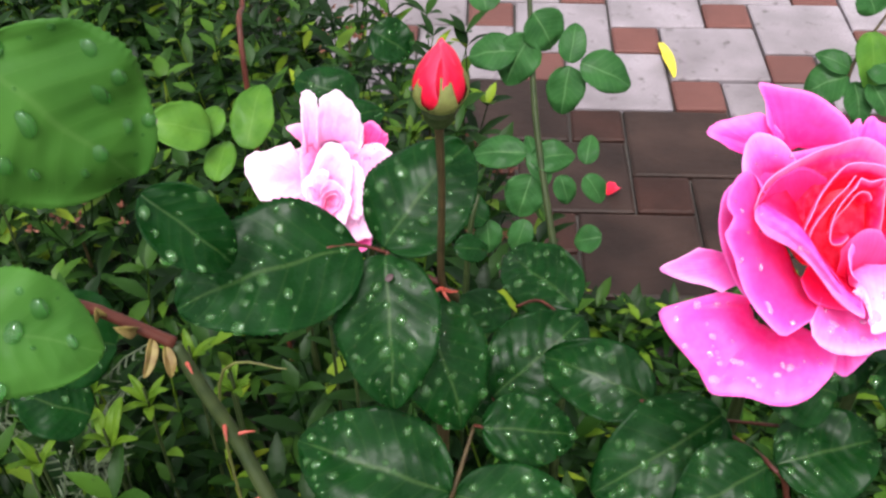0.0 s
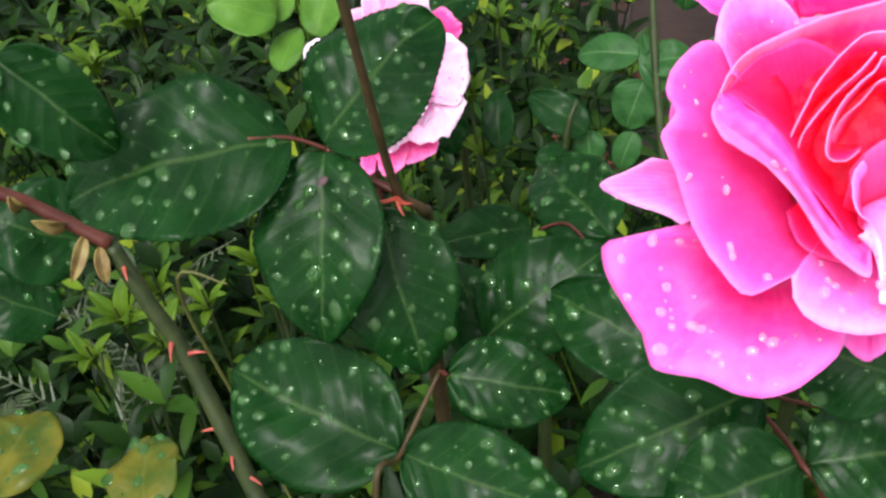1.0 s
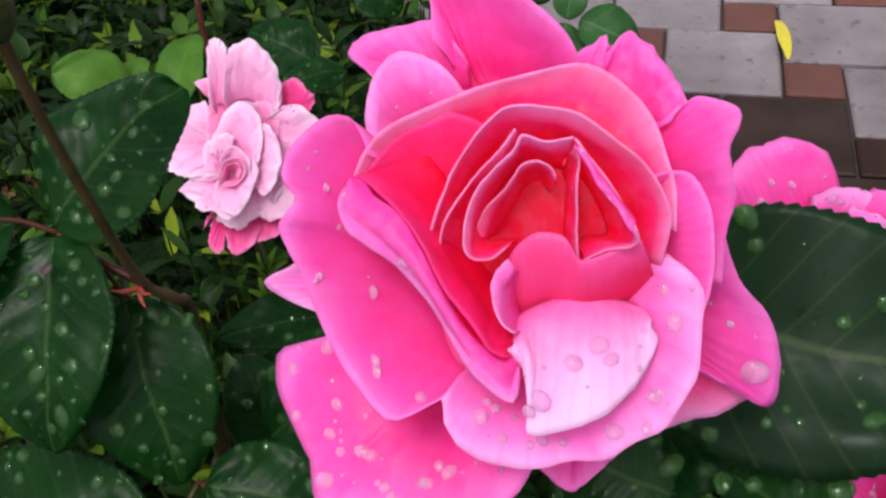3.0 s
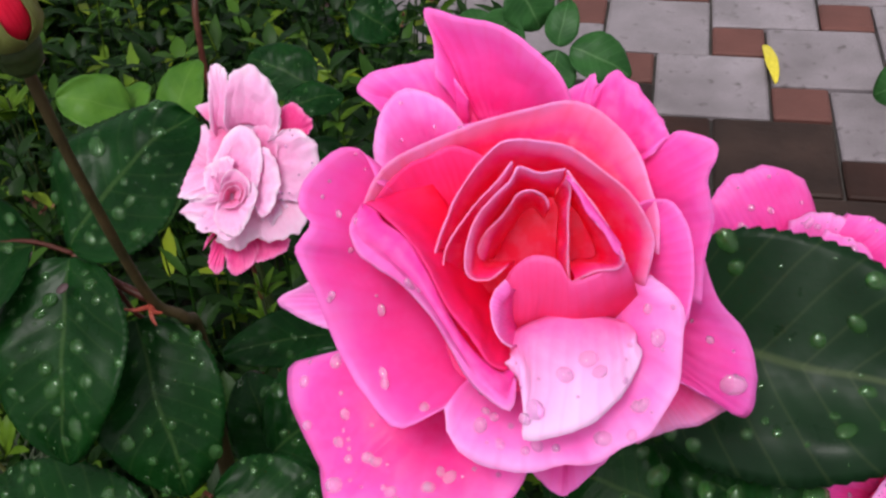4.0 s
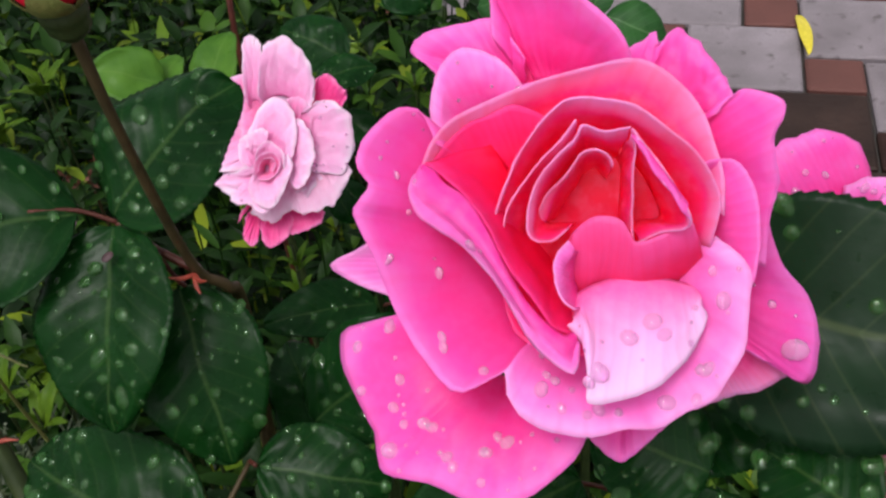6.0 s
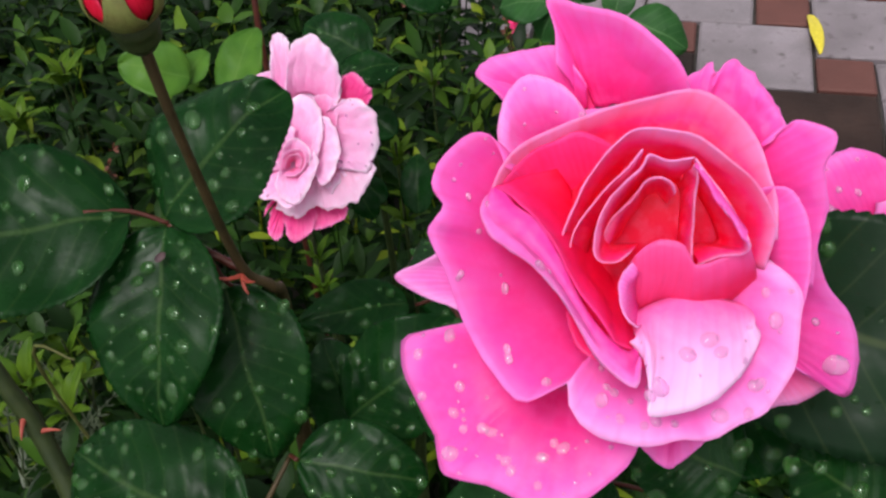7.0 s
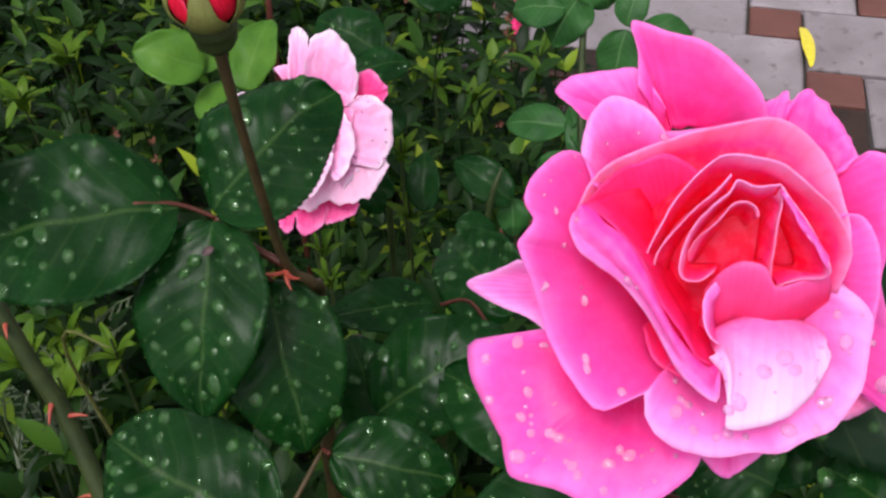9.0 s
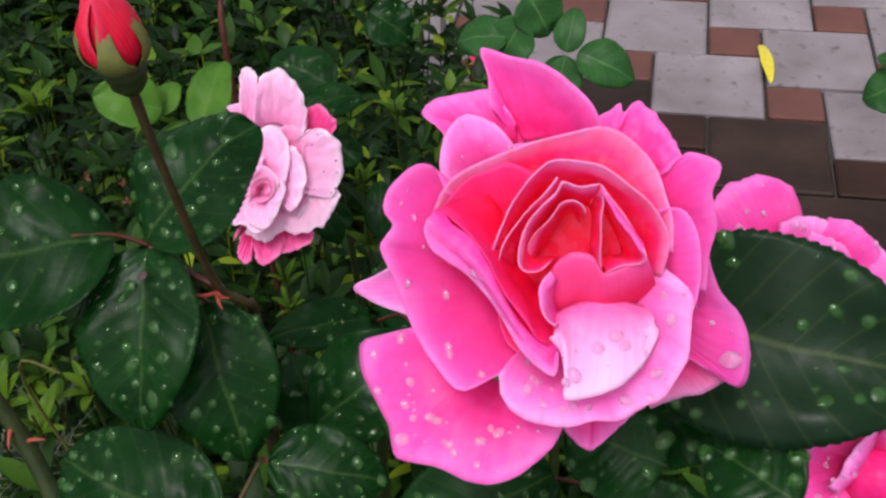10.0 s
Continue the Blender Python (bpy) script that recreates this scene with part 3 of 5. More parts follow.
# right inner petal with a round shoulder
R(((22, 9, -4), (26, 10, -5), (29, 9, -5), (32, 4, -4), (33, -2, -3), (33, -9, -2), (31, -16, 0)),
  ((18, 0, -16), (18, -1, -16), (19, -2, -16), (19, -3, -16), (19, -6, -16), (20, -8, -16), (20, -10, -16)),
  PINK, 0.55, 3, seed=15, crinkle=0.5)
# arching petal behind the bowl
R(((-33, 5, 1), (-31, 11, 1), (-27, 16, 0), (-20, 20, -2), (-11, 24, -4), (-1, 27, -6), (8, 29, -8), (15, 26, -8), (21, 20, -8), (24, 13, -6), (26, 6, -4), (26, -1, -2)),
  ((-21, 0, -8), (-21, 3, -8), (-20, 5, -8), (-17, 8, -8), (-12, 11, -8), (-6, 12, -8), (0, 13, -8), (5, 13, -8), (9, 11, -8), (13, 8, -8), (15, 5, -8), (16, 1, -8)),
  PINK_INNER, 0.62, -5, seed=31, crinkle=0.5)
# ring of the bowl
R(((-18, -9, 3), (-18, -3, 5), (-16, 3, 7), (-13, 10, 8), (-8, 17, 9), (-4, 20, 9), (2, 20, 9), (8, 19, 8), (14, 15, 7), (19, 11, 6), (23, 5, 5), (24, 0, 4), (23, -7, 1)),
  ((-13, -8, -5), (-13, -3, -5), (-13, 0, -5), (-11, 4, -5), (-8, 7, -5), (-5, 10, -5), (-1, 11, -5), (4, 11, -5), (8, 10, -5), (11, 7, -5), (14, 3, -5), (15, -1, -5), (14, -5, -5)),
  PINK_INNER, 0.75, -2, seed=8, crinkle=0.4)
# inner petal of the bowl at the left
R(((-16, -7, 4), (-15, 0, 7), (-11, 6, 9), (-6, 12, 10), (-3, 16, 11)),
  ((-12, -6, -2), (-11, -2, -2), (-9, 2, -2), (-6, 5, -2), (-3, 8, -2)),
  PINK_INNER, 0.75, -1, seed=6, crinkle=0.35)
# heart petal at the left with a pale rim
R(((-4, -4, 8), (-7, -6, 9), (-11, -5, 10), (-11, 1, 11), (-9, 6, 12), (-6, 10, 12), (-3, 13, 12), (-2, 15, 12), (2, 14, 11), (7, 15, 11)),
  ((-2, -3, -1), (-5, -3, -1), (-7, -3, -1), (-7, 0, -1), (-6, 3, -1), (-4, 6, -1), (-2, 8, -1), (0, 9, -1), (3, 9, -1), (5, 9, -1)),
  PINK_INNER, 0.78, 0, seed=4, crinkle=0.35)
# heart petal at the right with a broad pale rim
R(((7, 15, 10), (10, 11, 11), (13, 7, 12), (16, 3, 13), (18, -1, 13), (17, -3, 11), (13, -4, 9), (9, -6, 7)),
  ((6, 9, -1), (9, 7, -1), (11, 4, -1), (12, 2, -1), (13, -1, -1), (12, -2, -1), (10, -2, -1), (8, -3, -1)),
  PINK_INNER, 0.8, 0, seed=5, crinkle=0.3)
# pale turned-out lip of the right heart petal
R(((8, 13, 11), (11, 8, 12), (14, 4, 13), (18, -1, 13)),
  ((7, 14, 9), (10, 11, 11), (13, 7, 12), (17, 2, 12)),
  PINK_LIGHT, 0.5, 1, seed=35, crinkle=0.15)
# upright fold in the heart
R(((9, -6, 4), (8, 0, 6), (8, 6, 8), (8, 11, 9), (7, 14, 9)),
  ((6, -3, -2), (6, 0, -2), (6, 4, -2), (6, 7, -2), (5, 9, -2)),
  PINK_INNER, 0.75, 0, seed=2, crinkle=0.3)
# rounded fold in the heart
R(((-10, -3, 5), (-8, 2, 7), (-4, 7, 8), (-2, 10, 9), (0, 11, 9), (3, 10, 8), (4, 8, 7)),
  ((-6, -3, -2), (-4, 1, -2), (-2, 4, -2), (-1, 6, -2), (1, 7, -2), (2, 6, -2), (3, 5, -2)),
  PINK_INNER, 0.75, 0, seed=30, crinkle=0.3)
# rounded front lip of the heart
R(((-5, -9, 3), (-3, -5, 7), (0, -2, 9), (3, -1, 10), (6, -2, 10), (9, -6, 9), (14, -4, 9), (19, -2, 9)),
  ((-4, -23, -8), (-2, -23, -8), (0, -24, -8), (3, -23, -8), (8, -22, -8), (12, -19, -8), (17, -17, -8), (23, -11, -8)),
  PINK_FRONT, 0.45, 6, seed=3, crinkle=0.3)
# small curled tip beside the lip
R(((-4, -6, 10), (-6, -9, 12), (-6, -13, 13), (-4, -17, 13), (-2, -19, 12)),
  ((-1, -9, 2), (-2, -11, 2), (-2, -14, 1), (-1, -17, 0), (0, -20, -2)),
  PINK_LIGHT, 0.5, 4, seed=7, crinkle=0.25)
# red hollow between bowl and curled petal
R(((-32, 5, -1), (-29, 10, -1), (-24, 15, -2), (-20, 17, -3), (-16, 19, -3), (-11, 18, -4), (-6, 15, -5)),
  ((-16, 0, -9), (-15, 1, -9), (-14, 1, -9), (-12, -1, -9), (-10, -5, -9), (-7, -9, -9), (-3, -13, -9)),
  PINK_RED, 0.6, -3, seed=36, crinkle=0.5)
# red inner wall of the curled petal
R(((-32, 7, 3), (-28, 5, 6), (-23, 1, 9), (-19, -4, 11), (-15, -11, 12), (-10, -17, 12), (-6, -22, 12), (-2, -24, 9), (-1, -23, 5)),
  ((-18, 12, -7), (-16, 8, -8), (-14, 3, -8), (-12, -1, -8), (-10, -5, -8), (-7, -9, -8), (-4, -13, -8), (-1, -15, -7), (1, -16, -6)),
  PINK_RED, 0.65, -2, seed=38, crinkle=0.5)
# curled petal with a folded pale edge
R(((-32, 6, 2), (-34, 4, 4), (-34, 1, 6), (-31, -3, 8), (-23, -8, 10), (-16, -15, 11), (-12, -21, 12), (-8, -26, 14), (-2, -30, 15), (-1, -25, 11)),
  ((-32, 7, 3), (-29, 6, 6), (-27, 4, 8), (-22, 1, 10), (-18, -5, 12), (-15, -11, 13), (-11, -17, 13), (-7, -21, 13), (-4, -23, 12), (-2, -23, 8)),
  PINK_LIGHT, 0.5, 3, seed=11, crinkle=0.6, drops=6)
# broad pale petal turned out at the front
R(((-3, -22, 9), (0, -25, 11), (1, -30, 14), (1, -35, 15), (7, -35, 13), (13, -33, 11), (18, -29, 8), (21, -25, 5), (23, -20, 3), (22, -18, 1)),
  ((-2, -20, 4), (-2, -17, 3), (0, -15, 2), (4, -13, 1), (8, -12, 0), (12, -12, -1), (16, -13, -2), (19, -14, -3), (21, -15, -3), (22, -17, -3)),
  PINK_WHITE, 0.4, 6, seed=13, crinkle=0.5, drops=16, beads=((0.45, 0.55, 0.0016), (0.35, 0.78, 0.0019), (0.6, 0.6, 0.0013), (0.55, 0.45, 0.0017), (0.3, 0.9, 0.0011)))
# backing petal at the left
R(((-30, 17, -12), (-39, 12, -10), (-42, 4, -8), (-42, -5, -8), (-39, -15, -8), (-33, -25, -8), (-23, -32, -8)),
  ((-15, -1, -28), (-15, -2, -28), (-15, -4, -28), (-14, -6, -28), (-13, -8, -28), (-11, -11, -28), (-9, -13, -28)),
  PINK, 0.55, 1, seed=39, crinkle=0.5)
# backing petal at the top
R(((-33, 14, -14), (-23, 22, -16), (-10, 25, -16), (5, 27, -16), (18, 23, -16), (27, 14, -16)),
  ((-5, -2, -28), (-4, -1, -28), (-2, 0, -28), (1, 0, -28), (3, -1, -28), (4, -1, -28)),
  PINK, 0.55, 1, seed=40, crinkle=0.5)
# red cup behind the front lip
R(((-16, -19, -2), (-13, -26, 0), (-4, -29, 2), (5, -28, 2), (15, -25, 0), (22, -20, -2), (25, -13, -3), (25, -6, -3), (23, 1, -3)),
  ((-5, -11, -9), (-4, -11, -9), (-3, -12, -9), (-1, -12, -9), (1, -12, -9), (3, -11, -9), (5, -9, -9), (5, -8, -9), (5, -6, -9)),
  PINK_RED, 0.6, -4, seed=37, crinkle=0.5)
tube("stem", [ROSE @ Vector((0, -0.002, -0.022)), ROSE @ Vector((0.002, -0.006, -0.06)), (-0.02, -1.47, 0.76), (-0.02, -1.46, 0.5), (-0.03, -1.47, 0.0)],
     [0.006, 0.003, 0.0028, 0.004, 0.006], STEM_GREEN, rose, "green rose stem")

# ---- thing: pale bloom behind ----
VIEW = ((0.9818, 0.1656, -0.0926), (-0.0423, 0.667, 0.7438), (0.185, -0.7264, 0.6619))
PALE_M = bloom_frame((-0.2633, -1.1824, 0.612), *VIEW)
pale_rose = thing("rose_bloom", (-0.262, -1.17, 0.6), "faded pale pink rose with blotched petals and rosy base", "rose")
Q = lambda *a, **kw: petal(pale_rose, PALE_M, *a, crinkle=2.0, **kw)
for i, (phi, r, w) in enumerate(((330, 30, 20), (25, 32, 20), (60, 30, 18), (285, 34, 18))):
    Q(phi, ((4, -22), (r * 0.6, -4), (r, -4)), w, PALE, curl=1, cup=2, ruffle=2.2, seed=140 + i, off=(-6, -8, 0))
R2 = lambda *a, **kw: rim_petal(pale_rose, PALE_M, *a, **kw)
# deep rose flap at the right
R2(((9, 36, -8), (14, 44, -6), (23, 45, -6), (29, 39, -6), (34, 34, -8), (31, 24, -10)),
   ((10, 17, -14), (11, 17, -14), (13, 17, -14), (14, 16, -14), (16, 15, -14), (17, 14, -14)),
   PALE_DEEP, 0.5, 3, seed=63, crinkle=1.6)
# rosy petal at the left edge
R2(((-34, 26, -8), (-40, 36, -9), (-47, 42, -10), (-34, 44, -8), (-27, 34, -6)),
   ((-28, 20, -12), (-28, 21, -12), (-28, 22, -12), (-27, 22, -12), (-25, 20, -12)),
   PALE_ROSY, 0.5, 2, seed=62, crinkle=1.0)
# salmon petal behind the left side
R2(((-35, 29, -4), (-37, 16, -4), (-37, 0, -2), (-37, -14, 0)),
   ((-21, 26, -10), (-21, 16, -10), (-21, 4, -8), (-20, -8, -6)),
   PALE_ROSY, 0.5, 3, seed=71, crinkle=1.4)
# folded lobe at the top
R2(((-34, 28, 4), (-35, 48, 5), (-35, 64, 6), (-30, 69, 6), (-25, 66, 6), (-22, 54, 5), (-21, 34, 4)),
   ((-30, 20, -6), (-30, 22, -6), (-30, 23, -6), (-28, 24, -6), (-26, 24, -6), (-25, 23, -6), (-23, 21, -6)),
   PALE, 0.5, 5, seed=60, crinkle=1.6)
# hood petal at the top
R2(((-24, 32, 8), (-23, 47, 9), (-20, 61, 9), (-12, 67, 8), (-4, 68, 7), (5, 59, 5), (11, 48, 4), (14, 35, 2), (12, 25, 1), (8, 22, 2)),
   ((-20, 22, -6), (-19, 24, -6), (-17, 26, -6), (-13, 27, -6), (-9, 27, -6), (-5, 26, -6), (-2, 25, -6), (0, 23, -6), (2, 21, -6), (3, 19, -6)),
   PALE, 0.55, 9, seed=61, crinkle=2.2)
# salmon petal under the hood
R2(((-13, 17, 4), (-7, 26, 4), (3, 29, 4), (11, 21, 3), (12, 9, 2), (9, 2, 2)),
   ((-10, 0, -6), (-9, 1, -6), (-6, 2, -6), (-3, 2, -6), (0, 0, -6), (1, -2, -6)),
   PALE_ROSY, 0.5, 2, seed=72, crinkle=1.2)
# lower skirt petal
R2(((40, -17, -8), (35, -29, -6), (28, -41, -5), (18, -47, -4), (7, -50, -3), (-1, -48, -3), (-10, -54, -2), (-19, -55, -2), (-29, -49, -1)),
   ((11, -3, -10), (9, -5, -10), (7, -7, -10), (4, -9, -10), (1, -11, -10), (-2, -11, -10), (-6, -12, -10), (-10, -12, -10), (-14, -11, -10)),
   PALE_MAUVE, 0.55, 7, seed=73, crinkle=2.4)
# broad streaked petal at the right
R2(((10, 20, 2), (18, 27, 2), (30, 25, 0), (38, 17, -3), (41, 1, -5), (37, -14, -5), (32, -22, -4), (22, -23, -2), (12, -19, 0)),
   ((2, 16, -6), (2, 13, -6), (2, 10, -6), (2, 6, -6), (2, 2, -6), (2, -2, -6), (1, -6, -6), (1, -8, -6), (0, -11, -6)),
   PALE, 0.55, 10, seed=64, crinkle=2.4, drops=24)
# inner petal at the right
R2(((0, 11, 8), (5, 14, 9), (12, 6, 9), (15, -7, 9), (14, -18, 10), (10, -29, 11), (4, -33, 12), (-1, -25, 13)),
   ((-9, -4, 0), (-9, -5, 0), (-8, -6, 0), (-7, -8, 0), (-7, -10, 0), (-8, -13, 0), (-9, -15, 0), (-11, -16, 0)),
   PALE, 0.55, 6, seed=65, crinkle=1.8)
# inner hood petal
R2(((-31, -5, 10), (-28, 7, 10), (-20, 23, 9), (-9, 28, 9), (0, 20, 10), (4, 5, 11), (2, -10, 12), (-1, -20, 13)),
   ((-23, -14, 2), (-22, -12, 2), (-21, -10, 2), (-18, -9, 2), (-15, -9, 2), (-13, -11, 2), (-12, -13, 2), (-12, -15, 2)),
   PALE, 0.55, 8, seed=66, crinkle=1.8)
# petal at the left of the heart
R2(((-26, -22, 12), (-34, -15, 10), (-35, -3, 9), (-28, 3, 11), (-20, 7, 13), (-14, 4, 14)),
   ((-20, -18, 4), (-21, -17, 4), (-21, -15, 4), (-20, -14, 4), (-19, -14, 4), (-17, -15, 4)),
   PALE, 0.55, 5, seed=74, crinkle=1.6)
# fan of petals at the lower left
R2(((-24, -19, 14), (-36, -23, 12), (-48, -27, 9), (-50, -33, 9), (-41, -38, 10), (-36, -44, 11), (-26, -44, 13), (-21, -49, 14), (-12, -49, 15)),
   ((-18, -22, 6), (-18, -23, 6), (-18, -23, 6), (-18, -23, 6), (-18, -24, 6), (-17, -24, 6), (-17, -24, 6), (-16, -24, 6), (-15, -24, 6)),
   PALE, 0.5, 6, seed=67, crinkle=1.8, drops=10)
# petal below the heart
R2(((-23, -23, 17), (-26, -33, 16), (-22, -43, 16), (-14, -47, 17), (-7, -43, 17), (-1, -31, 17), (2, -19, 16), (-1, -10, 15)),
   ((-17, -20, 8), (-17, -21, 8), (-17, -21, 8), (-16, -21, 8), (-15, -21, 8), (-15, -21, 8), (-14, -20, 8), (-14, -20, 8)),
   PALE, 0.5, 6, seed=68, crinkle=1.5)
# petal above the heart
R2(((-22, -17, 18), (-21, -8, 19), (-15, -2, 20), (-8, -5, 20), (-3, -11, 19), (-3, -20, 18)),
   ((-18, -20, 8), (-18, -18, 8), (-17, -16, 8), (-16, -16, 8), (-14, -17, 8), (-14, -19, 8)),
   PALE, 0.6, 2, seed=69, crinkle=1.0)
# rosy heart
R2(((-23, -25, 19), (-22, -16, 21), (-17, -11, 22), (-9, -10, 22), (-5, -16, 21), (-7, -23, 20), (-13, -28, 20), (-20, -28, 19)),
   ((-17, -21, 10), (-17, -20, 10), (-17, -18, 10), (-15, -17, 10), (-14, -18, 10), (-14, -19, 10), (-14, -21, 10), (-16, -22, 10)),
   PALE_ROSY, 0.6, 1, seed=70, crinkle=0.9)
# inner fold of the heart
R2(((-20, -23, 20), (-17, -15, 22), (-11, -13, 22), (-8, -17, 21), (-10, -23, 20)),
   ((-17, -20, 10), (-17, -19, 10), (-16, -18, 10), (-15, -18, 10), (-15, -20, 10)),
   PALE_ROSY, 0.6, 1, seed=75, crinkle=0.8)
# deep rose petal at the base
R2(((-38, -56, -8), (-34, -46, -8), (-26, -44, -8), (-20, -50, -8), (-20, -57, -9)),
   ((-22, -35, -16), (-21, -35, -16), (-19, -35, -16), (-18, -35, -16), (-16, -36, -16)),
   PALE_DEEP, 0.5, 2, seed=80, crinkle=1.2)
# deep rose petal hanging at the base
R2(((-34, -53, -12), (-35, -65, -11), (-31, -72, -11), (-26, -71, -11), (-25, -55, -12)),
   ((-27, -37, -18), (-25, -37, -18), (-24, -37, -18), (-22, -37, -18), (-21, -37, -18)),
   PALE_DEEP, 0.5, 2, seed=81, crinkle=1.2)
# broad deep rose petal at the base
R2(((-25, -55, -13), (-22, -68, -12), (-18, -73, -12), (-11, -71, -12), (-4, -64, -13), (-1, -53, -14)),
   ((-19, -37, -20), (-18, -37, -20), (-16, -37, -20), (-15, -37, -20), (-12, -37, -20), (-10, -37, -20)),
   PALE_DEEP, 0.5, 2, seed=82, crinkle=1.2)
# deep rose petal in the shade of the skirt
R2(((-10, -53, -15), (-3, -64, -15), (7, -61, -15), (17, -56, -16), (20, -48, -17)),
   ((-5, -37, -20), (-3, -37, -20), (0, -37, -20), (3, -37, -20), (6, -37, -20)),
   PALE_DEEP, 0.5, 2, seed=83, crinkle=1.2)
# petals at the back
# spread petal at the back
R2(((-43, 31, -28), (-60, 26, -28), (-76, 22, -28), (-81, 9, -28), (-74, -7, -27), (-68, -16, -26), (-51, -18, -24)),
   ((-24, -5, -36), (-24, -6, -36), (-24, -7, -36), (-23, -8, -36), (-22, -8, -36), (-21, -9, -36), (-19, -10, -36)),
   PALE, 0.5, 4, seed=84, crinkle=1.8)
# crumpled petal at the back
R2(((-71, -5, -10), (-62, -19, -9), (-42, -22, -8), (-25, -18, -8), (-11, -12, -8)),
   ((-24, 4, -18), (-22, 4, -18), (-19, 4, -18), (-16, 4, -18), (-12, 4, -18)),
   PALE, 0.5, 4, seed=86, crinkle=2.2)
for i in range(7):
    Q(90 + i * 51, ((4, -18), (20, -4), (30 - 2 * (i % 3), -4 - 3 * (i % 2))), 18, PALE, curl=1, cup=2, ruffle=2.2, seed=150 + i, off=(-36, -4, -46))
Q(176, ((6, -30), (28, -42), (44, -52)), 26, PALE, cup=-2, ruffle=2.2, seed=76)
Q(205, ((6, -30), (26, -40), (40, -48)), 24, PALE, cup=-2, ruffle=2.2, seed=77)
Q(150, ((6, -30), (30, -38), (46, -50)), 22, PALE, cup=-2, ruffle=2.2, seed=78)
tube("stem", [PALE_M @ Vector((0, -0.005, -0.018)), (-0.26, -1.10, 0.55), (-0.27, -1.06, 0.3), (-0.28, -1.05, 0.0)], [0.005, 0.0028, 0.0035, 0.005], STEM_GREEN, pale_rose)

# ---- thing: red bud ----
bud = thing("rosebud", (-0.1714, -1.485, 0.8904), "closed red rosebud with green sepals on brown stem", "rosebud")
BUD = Matrix.Translation((-0.1722, -1.490, 0.897)) @ pose(0, 0, 0, 10, 3, 0) @ Matrix.Diagonal((0.95, 0.95, 0.88, 1))
for i in range(5):
    petal(bud, BUD, i * 144 + 200, ((3, 0), (19 - i * 1.2, 10), (2.4 - 0.2 * i, 30 + (i % 2) * 2)), 12 - i * 0.6, RED, cup=8, ruffle=0.4, drop=0.5, point=0.1, seed=80 + i)
for i, (phi, width, wrap) in enumerate(((288, 6.4, 2.4), (0, 3.8, 1.4), (72, 3.8, 1.4), (144, 3.8, 1.4), (218, 3.8, 1.4))):
    petal(bud, BUD, phi, ((4, -1), (18.9, 8), (5, 25 + (i % 2))), width, SEPAL, cup=wrap, drop=0.75, k=1.2, point=0.25, ruffle=0.3, seed=90 + i, name="sepal", label="green sepal with pale margin")
tube("hip", [BUD @ Vector((0, 0, -0.012)), BUD @ Vector((0, 0, -0.008)), BUD @ Vector((0, 0, -0.002)), BUD @ Vector((0, 0, 0.004))], [0.003, 0.0060, 0.0070, 0.005], STEM_GREEN, bud, "swollen green hip")
tube("stem", [BUD @ Vector((0, 0, -0.01)), (-0.172, -1.485, 0.85), (-0.1735, -1.471, 0.785), (-0.168, -1.463, 0.767), (-0.169, -1.456, 0.742), (-0.176, -1.46, 0.6), (-0.18, -1.46, 0.0)],
     [0.0019, 0.0016, 0.0018, 0.0021, 0.0026, 0.004, 0.006], STEM_BROWN, bud, "brown-green stem")
for i, (dx, dz) in enumerate(((0.008, 0.004), (-0.007, 0.004), (0.004, -0.003))):
    tube("stipule", [(-0.1735, -1.472, 0.781), (-0.1735 + dx * 0.5, -1.476, 0.781 + dz * 0.4), (-0.1735 + dx, -1.478, 0.781 + dz)], [0.0010, 0.0008, 0.0002], THORN, bud, "red stipule")

# ---- things: more pink blooms at the side ----
def side_bloom(origin, size, petals, label):
    t = thing("rose_bloom", origin, label, "rose")
    m = bloom_frame(origin, *VIEW)
    for i, (phi, r, z, w) in enumerate(petals):
        petal(t, m, phi, ((4, -16), (r * 0.6, z + 4), (r, z)), w, PINK_LIGHT if i % 2 else PINK, cup=-2, curl=1.2, ruffle=1.3, seed=int(size * 1000) + i, drops=9)
    tube("core", [m @ Vector((0, 0, -0.018)), m @ Vector((0, 0, -0.010)), m @ Vector((0, 0, -0.002)), m @ Vector((0, 0, 0.004))], [0.007, 0.012, 0.010, 0.003], PINK, t, "folded pink heart")
    tube("stem", [m @ Vector((0, 0, -0.014)), (origin[0] + 0.01, origin[1] + 0.03, origin[2] - 0.08), (origin[0] + 0.01, origin[1] + 0.04, 0)], [0.005, 0.003, 0.006], STEM_GREEN, t)
    return t


side_bloom((0.0440, -1.4650, 0.8045), 0.101, ((121, 43, -8, 17), (78, 26, -2, 11), (40, 30, 2, 13), (5, 34, 2, 15), (-25, 40, 0, 16), (-60, 36, -4, 16), (165, 22, -10, 12), (58, 20, 6, 9)),
           "pink rose with rain-wet petals behind a dark leaf")
side_bloom((0.0745, -1.5120, 0.7650), 0.202, ((150, 32, -2, 20), (120, 28, 0, 18), (90, 26, 2, 18), (60, 30, 0, 18), (190, 32, -4, 18), (230, 30, -4, 16), (30, 32, 0, 18), (-20, 30, 0, 17), (-70, 30, -4, 17), (150, 18, 8, 12), (60, 17, 9, 12)),
           "bright pink rose half hidden under leaves")

# ---- things: leaf sprays ----
def spray(place, label, stem, radii, material=STEM_GREEN, name="rose_leaf_spray", category="leaf spray"):
    t = thing(name, place, label, category)
    tube("stem", stem, radii, material, t)
    return t


